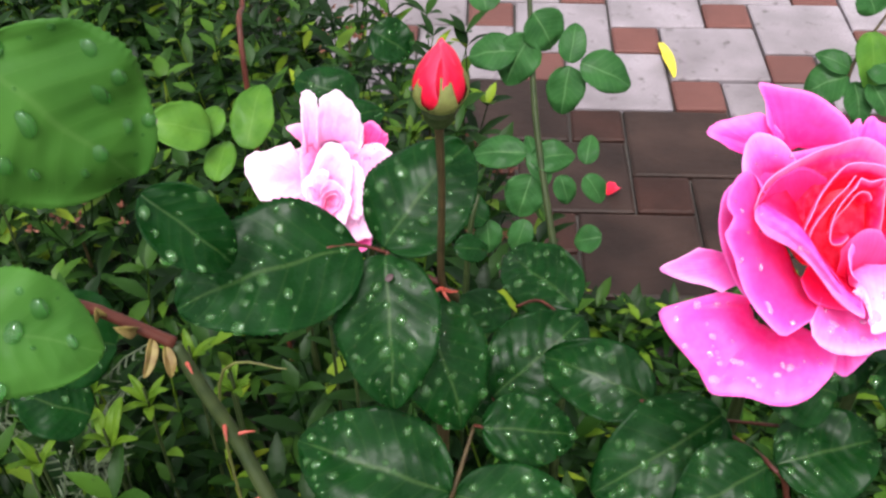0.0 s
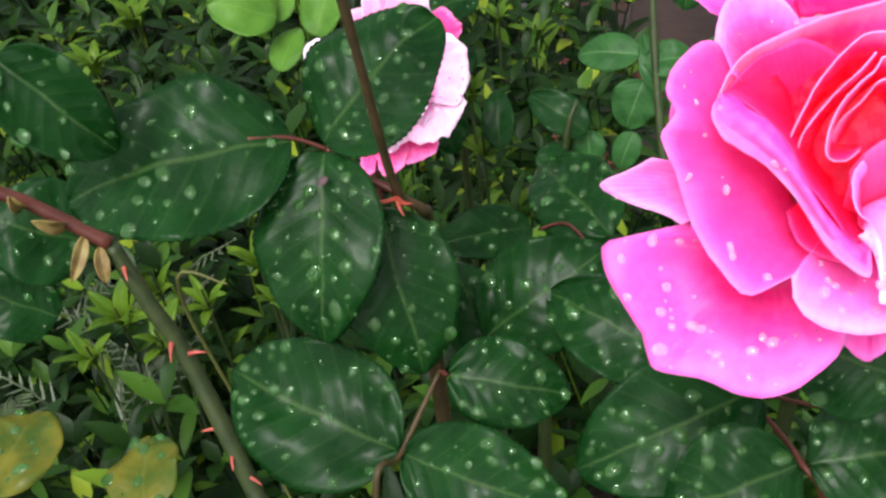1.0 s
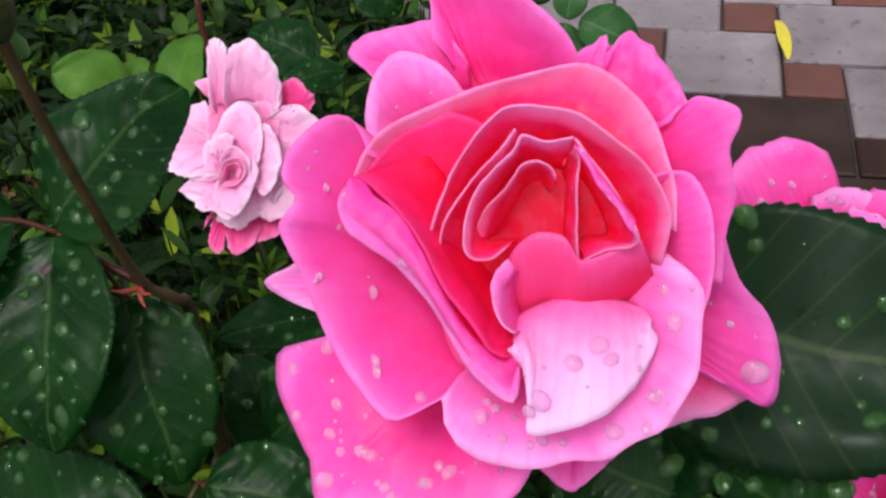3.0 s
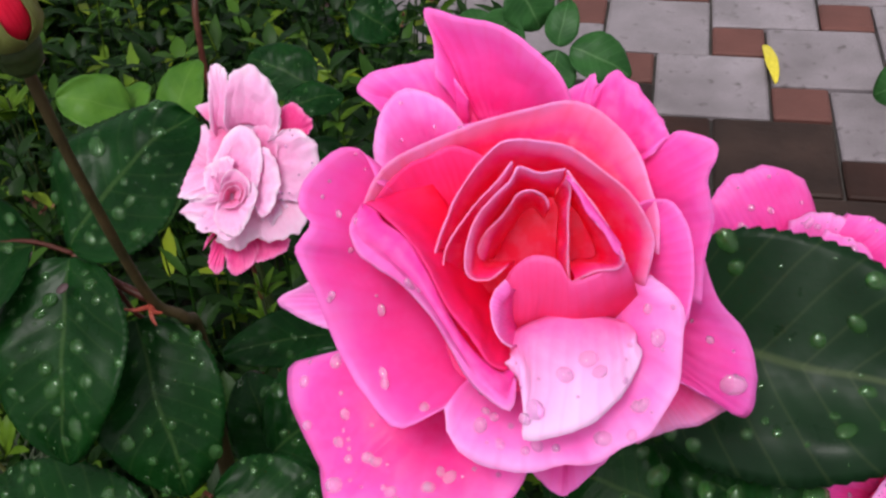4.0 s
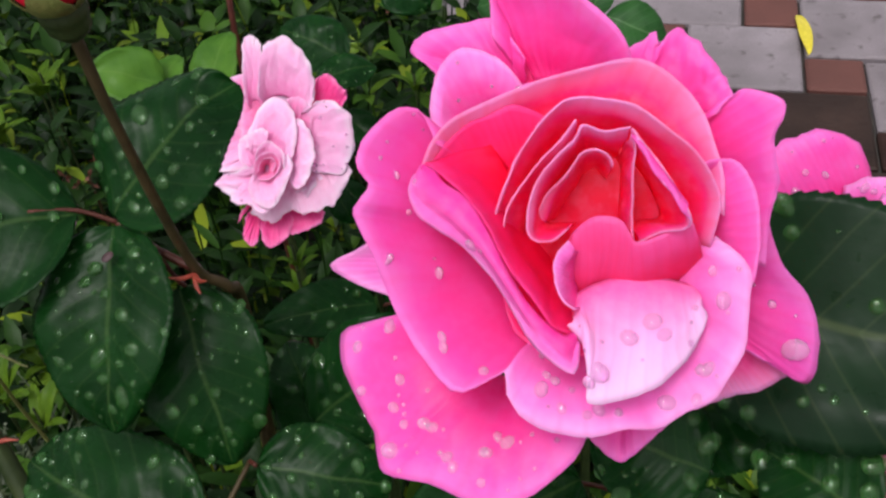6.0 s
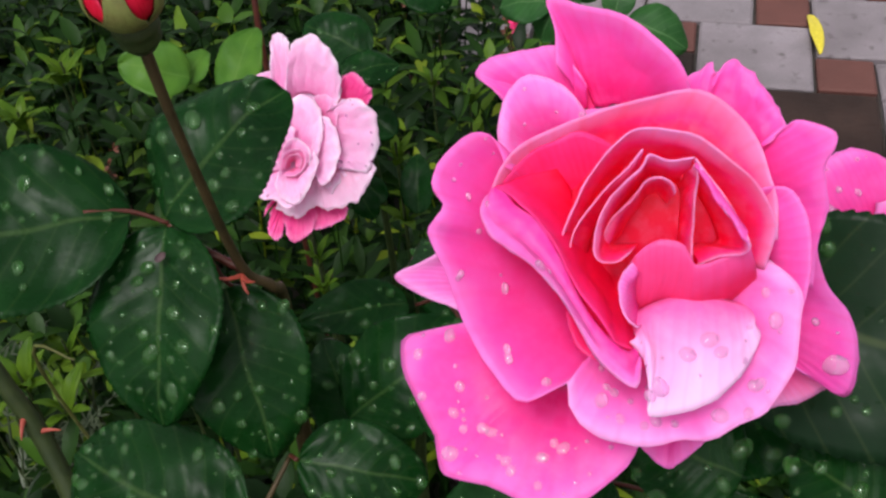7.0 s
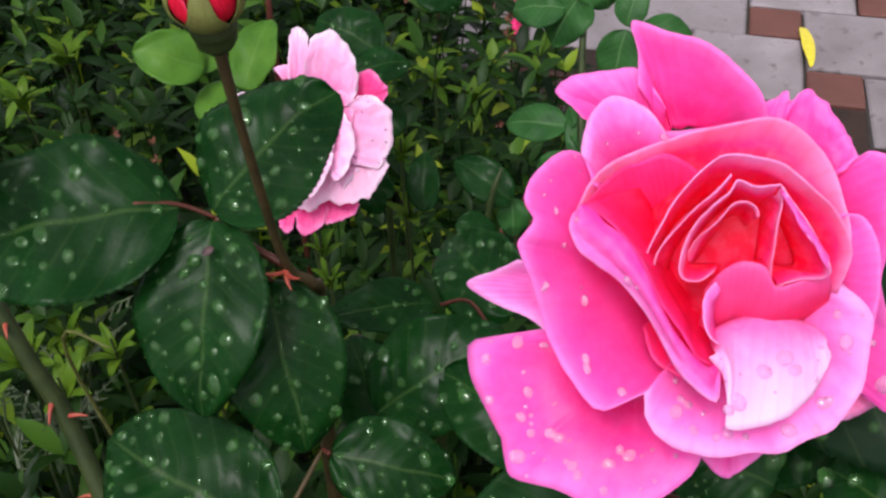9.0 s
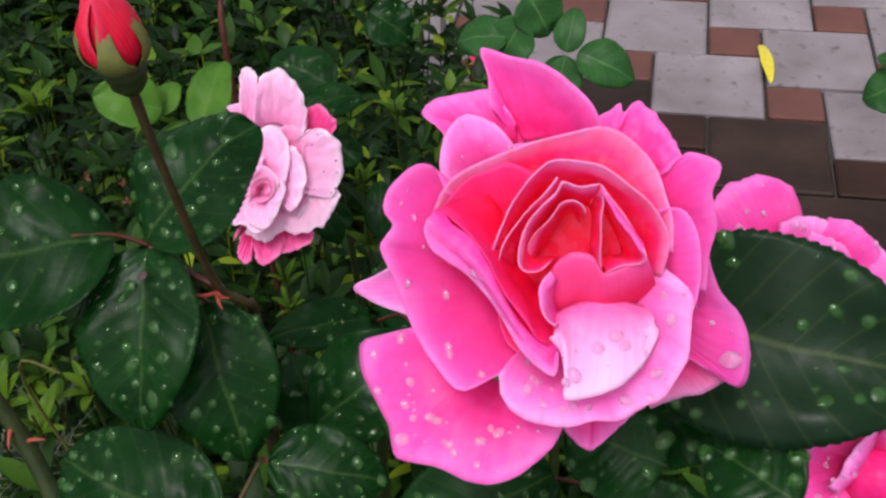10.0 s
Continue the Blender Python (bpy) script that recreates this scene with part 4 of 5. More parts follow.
def petiole(parent, *points, r=0.0009, material=STEM_RED):
    tube("petiole", points, [r] * len(points), material, parent, "thin reddish leaf stalk", sides=7, steps=5)


spray_left = spray((-0.2, -1.466, 0.797), "dark green rose leaf with four leaflets beaded with rain",
                   [(-0.1995, -1.467, 0.7985), (-0.188, -1.468, 0.788), (-0.1735, -1.470, 0.782)], [0.0013, 0.0014, 0.0018], STEM_RED)
petiole(spray_left, (-0.1995, -1.467, 0.7985), (-0.212, -1.469, 0.8045), (-0.225, -1.476, 0.8085))
petiole(spray_left, (-0.188, -1.468, 0.788), (-0.184, -1.468, 0.774), (-0.1819, -1.466, 0.767))
spray_low = spray((-0.168, -1.533, 0.703), "glossy dark rose leaf with three leaflets and large drops",
                  [(-0.157, -1.502, 0.7165), (-0.1665, -1.5336, 0.7035), (-0.1715, -1.5539, 0.70), (-0.18, -1.57, 0.5), (-0.18, -1.56, 0.0)], [0.0009, 0.0012, 0.0014, 0.004, 0.006], STEM_BROWN)
petiole(spray_low, (-0.157, -1.502, 0.7165), (-0.153, -1.505, 0.719))
spray_mid = spray((-0.12, -1.44, 0.70), "dark wet rose leaflets in the shade behind the bloom",
                  [(-0.10, -1.43, 0.705), (-0.12, -1.45, 0.69), (-0.13, -1.45, 0.5), (-0.14, -1.45, 0.0)], [0.0012, 0.002, 0.004, 0.006])
petiole(spray_mid, (-0.10, -1.43, 0.705), (-0.12, -1.44, 0.695), (-0.1477, -1.4644, 0.69))
petiole(spray_mid, (-0.10, -1.43, 0.705), (-0.08, -1.47, 0.705), (-0.065, -1.479, 0.71))
petiole(spray_mid, (-0.10, -1.43, 0.705), (-0.12, -1.40, 0.70), (-0.135, -1.399, 0.694))
spray_right = spray((-0.0188, -1.5274, 0.7217), "dark rose leaves with reddish stalks dripping with rain",
                    [(-0.041, -1.487, 0.7065), (-0.030, -1.512, 0.722), (-0.0222, -1.5328, 0.7325), (-0.012, -1.537, 0.712), (0.004, -1.54, 0.60), (0.0, -1.53, 0.0)], [0.0009, 0.0010, 0.0011, 0.0016, 0.003, 0.006], STEM_RED)
petiole(spray_right, (-0.041, -1.487, 0.7065), (-0.03, -1.49, 0.71), (-0.01, -1.50, 0.72))
spray_cane = spray((-0.30, -1.49, 0.0), "green thorny rose cane with brown side shoot and leaves",
                   [(-0.3084, -1.4731, 0.7375), (-0.295, -1.482, 0.71), (-0.2798, -1.4915, 0.6793), (-0.2534, -1.5192, 0.6301), (-0.24, -1.535, 0.58), (-0.25, -1.54, 0.3), (-0.27, -1.53, 0.0)],
                   [0.0036, 0.0040, 0.0042, 0.0044, 0.0048, 0.006, 0.008], STEM_GREEN, "rose_cane", "rose cane")
tube("side_shoot", [(-0.3084, -1.4731, 0.7385), (-0.3358, -1.4732, 0.7575), (-0.3506, -1.4763, 0.7686), (-0.42, -1.49, 0.81)], [0.0034, 0.003, 0.003, 0.003], STEM_RED, spray_cane, "dark reddish-brown shoot")
for p, d in (((-0.304, -1.476, 0.729), (0.006, -0.009, 0.002)), ((-0.287, -1.488, 0.694), (0.003, -0.010, -0.001)), ((-0.2835, -1.49, 0.686), (0.012, 0.002, 0.004)), ((-0.266, -1.505, 0.653), (-0.010, -0.004, 0.003)), ((-0.262, -1.511, 0.646), (0.004, -0.010, 0.0)), ((-0.256, -1.517, 0.635), (0.010, -0.004, 0.002))):
    a = Vector(p)
    tube("thorn", [a, a + Vector(d) * 0.55, a + Vector(d) - Vector((0, 0, 0.002))], [0.0017, 0.0009, 0.0002], THORN, spray_cane, "red thorn", sides=7, steps=3)
for i, (p, d, s) in enumerate((((-0.325, -1.474, 0.749), (-0.005, -0.011, 0.013), 0.018), ((-0.318, -1.475, 0.744), (-0.002, -0.013, -0.010), 0.020), ((-0.341, -1.475, 0.760), (0.004, -0.008, 0.013), 0.016), ((-0.312, -1.476, 0.739), (0.003, -0.010, -0.014), 0.016))):
    q = Vector(p) + Vector(d).normalized() * s
    leaflet(spray_cane, p, tuple(q), 0.0032, (0.5, -0.7, 0.3), 0.6, 0.12, WITHERED, 0, 160 + i, "husk")
leaf_big = spray((0.06, -1.52, 0.84), "large matte dark green leaflet with a few round drops",
                 [(0.0823, -1.5078, 0.8147), (0.098, -1.49, 0.80), (0.102, -1.48, 0.6), (0.10, -1.48, 0.0)], [0.0012, 0.002, 0.004, 0.006])
spray_pale = spray((-0.36, -1.08, 0.6), "young light green leaves of the faded rose",
                   [(-0.36, -1.07, 0.60), (-0.35, -1.06, 0.45), (-0.33, -1.05, 0.0)], [0.0015, 0.003, 0.005])
shrub_mid = spray((-0.08, -1.1, 0.0), "slender rose shoot with rounded matte green leaflets",
                  [(-0.1194, -0.9459, 0.68), (-0.1095, -1.0309, 0.5708), (-0.0892, -1.1092, 0.4748), (-0.0723, -1.1257, 0.4023), (-0.07, -1.12, 0.0)], [0.0022, 0.003, 0.0035, 0.004, 0.006], STEM_GREEN, "rose_shoot", "rose shoot")
shrub_edge = spray((0.25, -0.86, 0.0), "rose shoot with green and yellow spotted leaves",
                   [(0.2693, -0.8243, 0.5635), (0.2329, -0.8604, 0.5056), (0.2583, -0.8617, 0.4025), (0.262, -0.86, 0.0)], [0.0015, 0.002, 0.0025, 0.005], STEM_BROWN, "rose_shoot", "rose shoot")
spray_back = spray((-0.17, -1.12, 0.5), "dull dark green rose leaves low in the bed",
                   [(-0.16, -1.10, 0.53), (-0.17, -1.12, 0.45), (-0.18, -1.12, 0.0)], [0.0015, 0.003, 0.005])
leaflet(spray_left, (-0.2113, -1.4691, 0.8038), (-0.2884, -1.5056, 0.7986), 0.0292, (0, -0.55, 0.83), 0.05, 0.1, LEAF_DARK, 60, 1)  # left leaflet
leaflet(spray_left, (-0.2005, -1.4656, 0.8001), (-0.1635, -1.4281, 0.8329), 0.0250, (-0.1, -0.6, 0.8), 0.05, 0.08, LEAF_DARK, 45, 2)  # upper leaflet
leaflet(spray_left, (-0.1994, -1.4683, 0.7981), (-0.1936, -1.5191, 0.749), 0.0231, (0, -0.45, 0.9), 0.1, 0.08, LEAF_DARK, 60, 3)  # middle leaflet
leaflet(spray_left, (-0.1839, -1.4675, 0.7689), (-0.1621, -1.5046, 0.7164), 0.0223, (0.15, -0.4, 0.9), 0.12, 0.08, LEAF_DARK, 40, 4)  # lower leaflet
leaflet(spray_low, (-0.1673, -1.5332, 0.7039), (-0.2424, -1.5141, 0.7163), 0.0282, (0, -0.55, 0.83), 0.12, 0.08, LEAF_DARK, 50, 5)  # lower left
leaflet(spray_low, (-0.153, -1.5037, 0.7172), (-0.1054, -1.4972, 0.7047), 0.0176, (0, -0.55, 0.83), -0.06, 0.08, LEAF_DARK, 35, 6)  # upper right
leaflet(spray_low, (-0.1653, -1.5342, 0.7028), (-0.1011, -1.5447, 0.6979), 0.0204, (0, -0.55, 0.83), 0.12, 0.08, LEAF_DARK, 40, 7)  # bottom
leaflet(spray_mid, (-0.1477, -1.4644, 0.6921), (-0.0996, -1.4311, 0.7201), 0.0234, (0, -0.55, 0.83), 0.12, 0.08, LEAF_DARK, 30, 8)  # a
leaflet(spray_mid, (-0.0657, -1.4754, 0.7069), (-0.1222, -1.4511, 0.7113), 0.0196, (0, -0.55, 0.83), 0.12, 0.08, LEAF_DARK, 25, 9)  # b
leaflet(spray_mid, (-0.139, -1.3985, 0.6942), (-0.1796, -1.427, 0.7058), 0.0126, (0, -0.55, 0.83), 0.12, 0.08, LEAF_DARK, 10, 10)  # c
leaflet(spray_mid, (-0.0998, -1.4029, 0.6985), (-0.142, -1.3558, 0.6957), 0.0206, (0, -0.55, 0.83), 0.12, 0.08, LEAF_DARK, 40, 11)  # d
leaflet(spray_mid, (-0.1408, -1.4646, 0.6777), (-0.17, -1.4305, 0.6996), 0.0166, (0, -0.55, 0.83), 0.12, 0.08, LEAF_DARK, 15, 12)  # e
leaflet(spray_right, (-0.0366, -1.4971, 0.7236), (-0.0991, -1.5292, 0.701), 0.0237, (0, -0.55, 0.83), 0.12, 0.08, LEAF_DARK, 45, 13)  # a
leaflet(spray_right, (-0.0240, -1.5330, 0.7325), (-0.0650, -1.5500, 0.7180), 0.0203, (0, -0.55, 0.83), 0.12, 0.08, LEAF_DARK, 30, 14)  # b
leaflet(spray_right, (-0.0205, -1.5328, 0.7335), (0.0268, -1.5215, 0.7392), 0.0215, (0, -0.45, 0.89), 0.12, 0.08, LEAF_DARK, 30, 15)  # c
leaflet(spray_right, (0.0024, -1.5175, 0.7652), (-0.0324, -1.5099, 0.7704), 0.0188, (0, -0.55, 0.83), 0.12, 0.08, LEAF_DARK, 20, 16)  # d
leaflet(spray_right, (0.0434, -1.538, 0.7815), (0.0155, -1.517, 0.7794), 0.0161, (0, -0.55, 0.83), 0.12, 0.08, LEAF_DARK, 15, 17)  # e
leaflet(spray_right, (-0.0115, -1.4925, 0.7585), (0.0289, -1.4879, 0.7661), 0.0199, (0, -0.55, 0.83), 0.12, 0.08, LEAF_DARK, 15, 18)  # f
leaflet(spray_cane, (-0.2936, -1.4987, 0.8571), (-0.2594, -1.5029, 0.8228), 0.0154, (0, -0.55, 0.83), 0.5, 0.08, LEAF_DARK, 25, 19)  # folded
leaflet(spray_cane, (-0.3645, -1.4253, 0.6809), (-0.4112, -1.4409, 0.71), 0.0262, (0, -0.55, 0.83), 0.12, 0.08, LEAF_DARK, 15, 20)  # edge
leaflet(spray_cane, (-0.3738, -1.4597, 0.6609), (-0.4098, -1.466, 0.6877), 0.0185, (0, -0.55, 0.83), 0.12, 0.08, LEAF_DARK, 8, 21)  # edge low
leaflet(spray_cane, (-0.2383, -1.6725, 1.0325), (-0.2174, -1.6684, 1.003), 0.0168, (0, -0.7, 0.7), 0.04, 0.08, LEAF_NEAR, 30, 22, bead=0.75)  # top edge
leaflet(spray_cane, (-0.2523, -1.6897, 0.9871), (-0.2262, -1.6854, 0.9743), 0.0116, (0, -0.55, 0.83), 0.04, 0.08, LEAF_NEAR, 12, 23, bead=0.75)  # left edge
leaflet(spray_cane, (-0.2946, -1.5434, 0.6384), (-0.307, -1.5064, 0.6397), 0.0183, (0, -0.55, 0.83), 0.12, 0.08, LEAF_YELLOW, 12, 24)  # yellowing
leaflet(spray_cane, (-0.3517, -1.5639, 0.6656), (-0.3516, -1.5149, 0.6643), 0.0239, (0, -0.55, 0.83), 0.12, 0.08, LEAF_YELLOW, 12, 25)  # yellowing edge
leaflet(leaf_big, (-0.0098, -1.4875, 0.8048), (0.0824, -1.5078, 0.8147), 0.0330, (0.1, -0.62, 0.78), 0.06, 0.06, LEAF_MATTE, 26, 26)  # big dark leaf by the bloom
leaflet(spray_pale, (-0.3853, -1.1215, 0.6092), (-0.4329, -1.1358, 0.6293), 0.0215, (0, -0.55, 0.83), 0.12, 0.08, LEAF_LIGHT, 0, 27)  # light a
leaflet(spray_pale, (-0.3581, -1.1198, 0.5918), (-0.3499, -1.068, 0.6235), 0.0185, (0, -0.55, 0.83), 0.12, 0.08, LEAF_LIGHT, 0, 28)  # light b
leaflet(spray_pale, (-0.3947, -1.1188, 0.6014), (-0.3835, -1.0905, 0.614), 0.0131, (0, -0.55, 0.83), 0.12, 0.08, LEAF_LIGHT, 0, 29)  # light c
leaflet(spray_pale, (-0.3822, -1.1451, 0.576), (-0.3778, -1.1049, 0.5893), 0.0131, (0, -0.55, 0.83), 0.12, 0.08, LEAF_LIGHT, 0, 30)  # light d
leaflet(spray_pale, (-0.2737, -1.0298, 0.5772), (-0.3322, -1.0175, 0.5959), 0.0240, (0, -0.55, 0.83), 0.12, 0.08, LEAF_DARK, 10, 31)  # dark behind a
leaflet(spray_pale, (-0.2889, -1.0619, 0.5764), (-0.2488, -1.0345, 0.5751), 0.0163, (0, -0.55, 0.83), 0.12, 0.08, LEAF_DARK, 10, 32)  # dark behind b
leaflet(spray_pale, (-0.2712, -0.9142, 0.5858), (-0.2322, -0.9175, 0.5591), 0.0235, (0, -0.55, 0.83), 0.12, 0.08, LEAF_DARK, 10, 33)  # dark behind c
leaflet(shrub_mid, (-0.1286, -0.9997, 0.617), (-0.1723, -0.9939, 0.6071), 0.0184, (0, -0.55, 0.83), 0.12, 0.08, LEAF_MID, 0, 34)  # leaflet
leaflet(shrub_mid, (-0.1161, -0.9923, 0.6302), (-0.1381, -1.0076, 0.5857), 0.0197, (0, -0.55, 0.83), 0.12, 0.08, LEAF_MID, 0, 35)  # leaflet
leaflet(shrub_mid, (-0.1141, -0.9824, 0.6475), (-0.0949, -0.991, 0.6149), 0.0210, (0, -0.55, 0.83), 0.12, 0.08, LEAF_MID, 0, 36)  # leaflet
leaflet(shrub_mid, (-0.08, -1.007, 0.6101), (-0.0742, -0.9802, 0.6362), 0.0126, (0, -0.55, 0.83), 0.12, 0.08, LEAF_MID, 0, 37)  # leaflet
leaflet(shrub_mid, (-0.0799, -1.0084, 0.608), (-0.0857, -1.0243, 0.5652), 0.0174, (0, -0.55, 0.83), 0.12, 0.08, LEAF_MID, 0, 38)  # leaflet
leaflet(shrub_mid, (-0.0699, -1.0077, 0.6107), (-0.0228, -1.0145, 0.5914), 0.0189, (0, -0.55, 0.83), 0.12, 0.08, LEAF_MID, 0, 39)  # leaflet
leaflet(shrub_mid, (-0.1165, -1.0518, 0.5414), (-0.167, -1.0453, 0.5325), 0.0158, (0, -0.55, 0.83), 0.12, 0.08, LEAF_MID, 0, 40)  # leaflet
leaflet(shrub_mid, (-0.1128, -1.0567, 0.5354), (-0.0709, -1.0465, 0.5367), 0.0153, (0, -0.55, 0.83), 0.12, 0.08, LEAF_MID, 0, 41)  # leaflet
leaflet(shrub_mid, (-0.111, -1.0647, 0.5253), (-0.123, -1.0816, 0.4882), 0.0189, (0, -0.55, 0.83), 0.12, 0.08, LEAF_MID, 0, 42)  # leaflet
leaflet(shrub_mid, (-0.0852, -1.0657, 0.5264), (-0.0762, -1.0755, 0.4996), 0.0105, (0, -0.55, 0.83), 0.12, 0.08, LEAF_MID, 0, 43)  # leaflet
leaflet(shrub_mid, (-0.0624, -1.0607, 0.536), (-0.0569, -1.0369, 0.5518), 0.0100, (0, -0.55, 0.83), 0.12, 0.08, LEAF_MID, 0, 44)  # leaflet
leaflet(shrub_mid, (-0.0621, -1.067, 0.5279), (-0.0452, -1.0762, 0.5035), 0.0110, (0, -0.55, 0.83), 0.12, 0.08, LEAF_MID, 0, 45)  # leaflet
leaflet(shrub_mid, (-0.1155, -1.0911, 0.493), (-0.1251, -1.1037, 0.4634), 0.0116, (0, -0.55, 0.83), 0.12, 0.08, LEAF_MID, 0, 46)  # leaflet
leaflet(shrub_mid, (-0.0458, -1.1048, 0.4856), (-0.0704, -1.0992, 0.4731), 0.0131, (0, -0.55, 0.83), 0.12, 0.08, LEAF_MID, 0, 47)  # leaflet
leaflet(shrub_mid, (-0.1519, -1.0908, 0.4922), (-0.1488, -1.1044, 0.462), 0.0131, (0, -0.55, 0.83), 0.12, 0.08, LEAF_MID, 0, 48)  # leaflet
leaflet(shrub_mid, (-0.1572, -0.9818, 0.6469), (-0.1602, -0.9588, 0.6682), 0.0145, (0, -0.55, 0.83), 0.12, 0.08, LEAF_MID, 0, 49)  # leaflet
leaflet(shrub_mid, (-0.0979, -1.0716, 0.5177), (-0.1164, -1.0345, 0.548), 0.0105, (0, -0.55, 0.83), 0.12, 0.08, LEAF_MID, 0, 50)  # leaflet
leaflet(shrub_edge, (0.2329, -0.8604, 0.5056), (0.1908, -0.8587, 0.4829), 0.0229, (0, -0.55, 0.83), 0.12, 0.08, LEAF_MID, 0, 51)  # leaflet
leaflet(shrub_edge, (0.2386, -0.8651, 0.5018), (0.2466, -0.8922, 0.4664), 0.0164, (0, -0.55, 0.83), 0.12, 0.08, LEAF_MID, 0, 52)  # leaflet
leaflet(shrub_edge, (0.2351, -0.8578, 0.5110), (0.1991, -0.8385, 0.5197), 0.0131, (0, -0.55, 0.83), 0.12, 0.08, LEAF_MID, 0, 53)  # leaflet
leaflet(shrub_edge, (0.2502, -0.8414, 0.5489), (0.2550, -0.8764, 0.4951), 0.0196, (0, -0.55, 0.83), 0.12, 0.08, LEAF_LIGHT, 0, 54)  # leaflet
leaflet(shrub_edge, (0.2514, -0.8331, 0.5641), (0.2410, -0.8164, 0.5875), 0.0196, (0, -0.55, 0.83), 0.12, 0.08, LEAF_MID, 0, 55)  # leaflet
leaflet(shrub_edge, (0.2542, -0.8698, 0.5049), (0.2720, -0.8947, 0.4792), 0.0164, (0, -0.55, 0.83), 0.12, 0.08, LEAF_MID, 0, 56)  # leaflet
leaflet(shrub_edge, (0.2790, -0.8714, 0.5200), (0.2476, -0.8569, 0.5210), 0.0229, (0, -0.55, 0.83), 0.12, 0.08, LEAF_MID, 0, 57)  # leaflet
leaflet(spray_back, (-0.1515, -1.1021, 0.4993), (-0.2013, -1.0822, 0.5177), 0.0166, (0, -0.55, 0.83), 0.12, 0.08, LEAF_DARK, 0, 58)  # leaflet
leaflet(spray_back, (-0.2228, -1.1073, 0.4794), (-0.2311, -1.0686, 0.5109), 0.0136, (0, -0.55, 0.83), 0.12, 0.08, LEAF_DARK, 0, 59)  # leaflet
leaflet(spray_back, (-0.2688, -1.1185, 0.5132), (-0.2551, -1.1248, 0.4859), 0.0111, (0, -0.55, 0.83), 0.12, 0.08, LEAF_DARK, 0, 60)  # leaflet
leaflet(spray_back, (-0.1792, -1.1808, 0.5382), (-0.1505, -1.1718, 0.5272), 0.0120, (0, -0.55, 0.83), 0.12, 0.08, LEAF_DARK, 0, 61)  # leaflet
leaflet(spray_back, (-0.2505, -1.1066, 0.4889), (-0.2775, -1.091, 0.501), 0.0102, (0, -0.55, 0.83), 0.12, 0.08, LEAF_DARK, 0, 62)  # leaflet
leaflet(spray_back, (-0.2573, -1.0405, 0.5059), (-0.2895, -1.0266, 0.5202), 0.0143, (0, -0.55, 0.83), 0.12, 0.08, LEAF_DARK, 0, 63)  # leaflet

bm = bmesh.new()
bead_verts(bm, local(spray_left, (-0.1965, -1.4822, 0.7968)), Vector((0, -0.45, 0.9)), 0.0016, 0.2, 1.5)
part("leaf_spot", bm, LEAF_MARK, spray_left, "dark purple mark on a leaflet")

# ---- bed plants: a dense low cover that nobody could count ----
def cover_height(x, y):
    """How high the cover stands; it is low at the right, where the paving shows."""
    left = min(1, max(0, (-0.04 - x) / 0.10))
    return 0.09 + 0.28 * left + 0.07 * noise.noise(Vector((x * 4, y * 4, 3)))


def bed_cover():
    rng = random.Random(5)
    verts, faces = [], []

    def blade(base, direction, up, length, width):
        x = direction.normalized()
        side = x.cross(up).normalized()
        n = side.cross(x)
        i0 = len(verts)
        rows = ((0.0, 0.10), (0.22, 0.70), (0.48, 1.0), (0.75, 0.66), (1.0, 0.04))
        for v, w in rows:
            c = base + x * (v * length) - n * (length * 0.30 * v * v) + n * (length * 0.16 * v)
            ww = w * width
            for s in (-1, 0, 1):
                verts.append(c + side * (s * ww) + n * (abs(s) * ww * 0.28))
        for r in range(len(rows) - 1):
            for q in range(2):
                a = i0 + r * 3 + q
                faces.append((a, a + 1, a + 4, a + 3))

    count = 0
    while count < 4300:
        x, y = rng.uniform(-2.1, 1.0), rng.uniform(-2.2, 0.6)
        if y > max(-0.86 - 1.45 * x, -0.74) + 0.05 * noise.noise(Vector((x * 7, y * 7, 1))):
            continue
        count += 1
        h = cover_height(x, y) * rng.uniform(0.55, 1.12)
        lean = Vector((rng.gauss(0, 0.18), rng.gauss(0, 0.18) - 0.06, 1)).normalized()
        spin = rng.uniform(0, 6.28)
        size = rng.uniform(0.95, 1.6)
        whorls = rng.randint(3, 5)
        for k in range(whorls):
            top = k / (whorls - 1)
            c = Vector((x, y, 0)) + lean * (h * (0.45 + 0.55 * top))
            for j in range(rng.randint(3, 4)):
                a = spin + k * 0.9 + j * 6.28 / 3.5 + rng.gauss(0, 0.25)
                rise = 0.15 + 0.75 * top ** 2 + rng.gauss(0, 0.2)
                d = Vector((math.cos(a), math.sin(a), rise))
                blade(c, d, Vector((0, 0, 1)), size * rng.uniform(0.030, 0.054) * (1.15 - 0.45 * top), size * rng.uniform(0.0042, 0.0070))
        # the stalk
        i0 = len(verts)
        foot, head = Vector((x, y, -0.01)), Vector((x, y, 0)) + lean * h
        for p, r in ((foot, 0.002), (head, 0.001)):
            for j in range(3):
                verts.append(p + Vector((math.cos(2.1 * j), math.sin(2.1 * j), 0)) * r)
        for j in range(3):
            faces.append((i0 + j, i0 + (j + 1) % 3, i0 + 3 + (j + 1) % 3, i0 + 3 + j))
    mesh = bpy.data.meshes.new("bed_plants")
    mesh.from_pydata([tuple(v) for v in verts], [], faces)
    mesh.materials.append(COVER)
    mesh.shade_smooth()
    return tagged(new("bed_plants", mesh), "dense green bed plants with narrow leaves and yellowish tips", "bed plants", kind="stuff")


bed_cover()


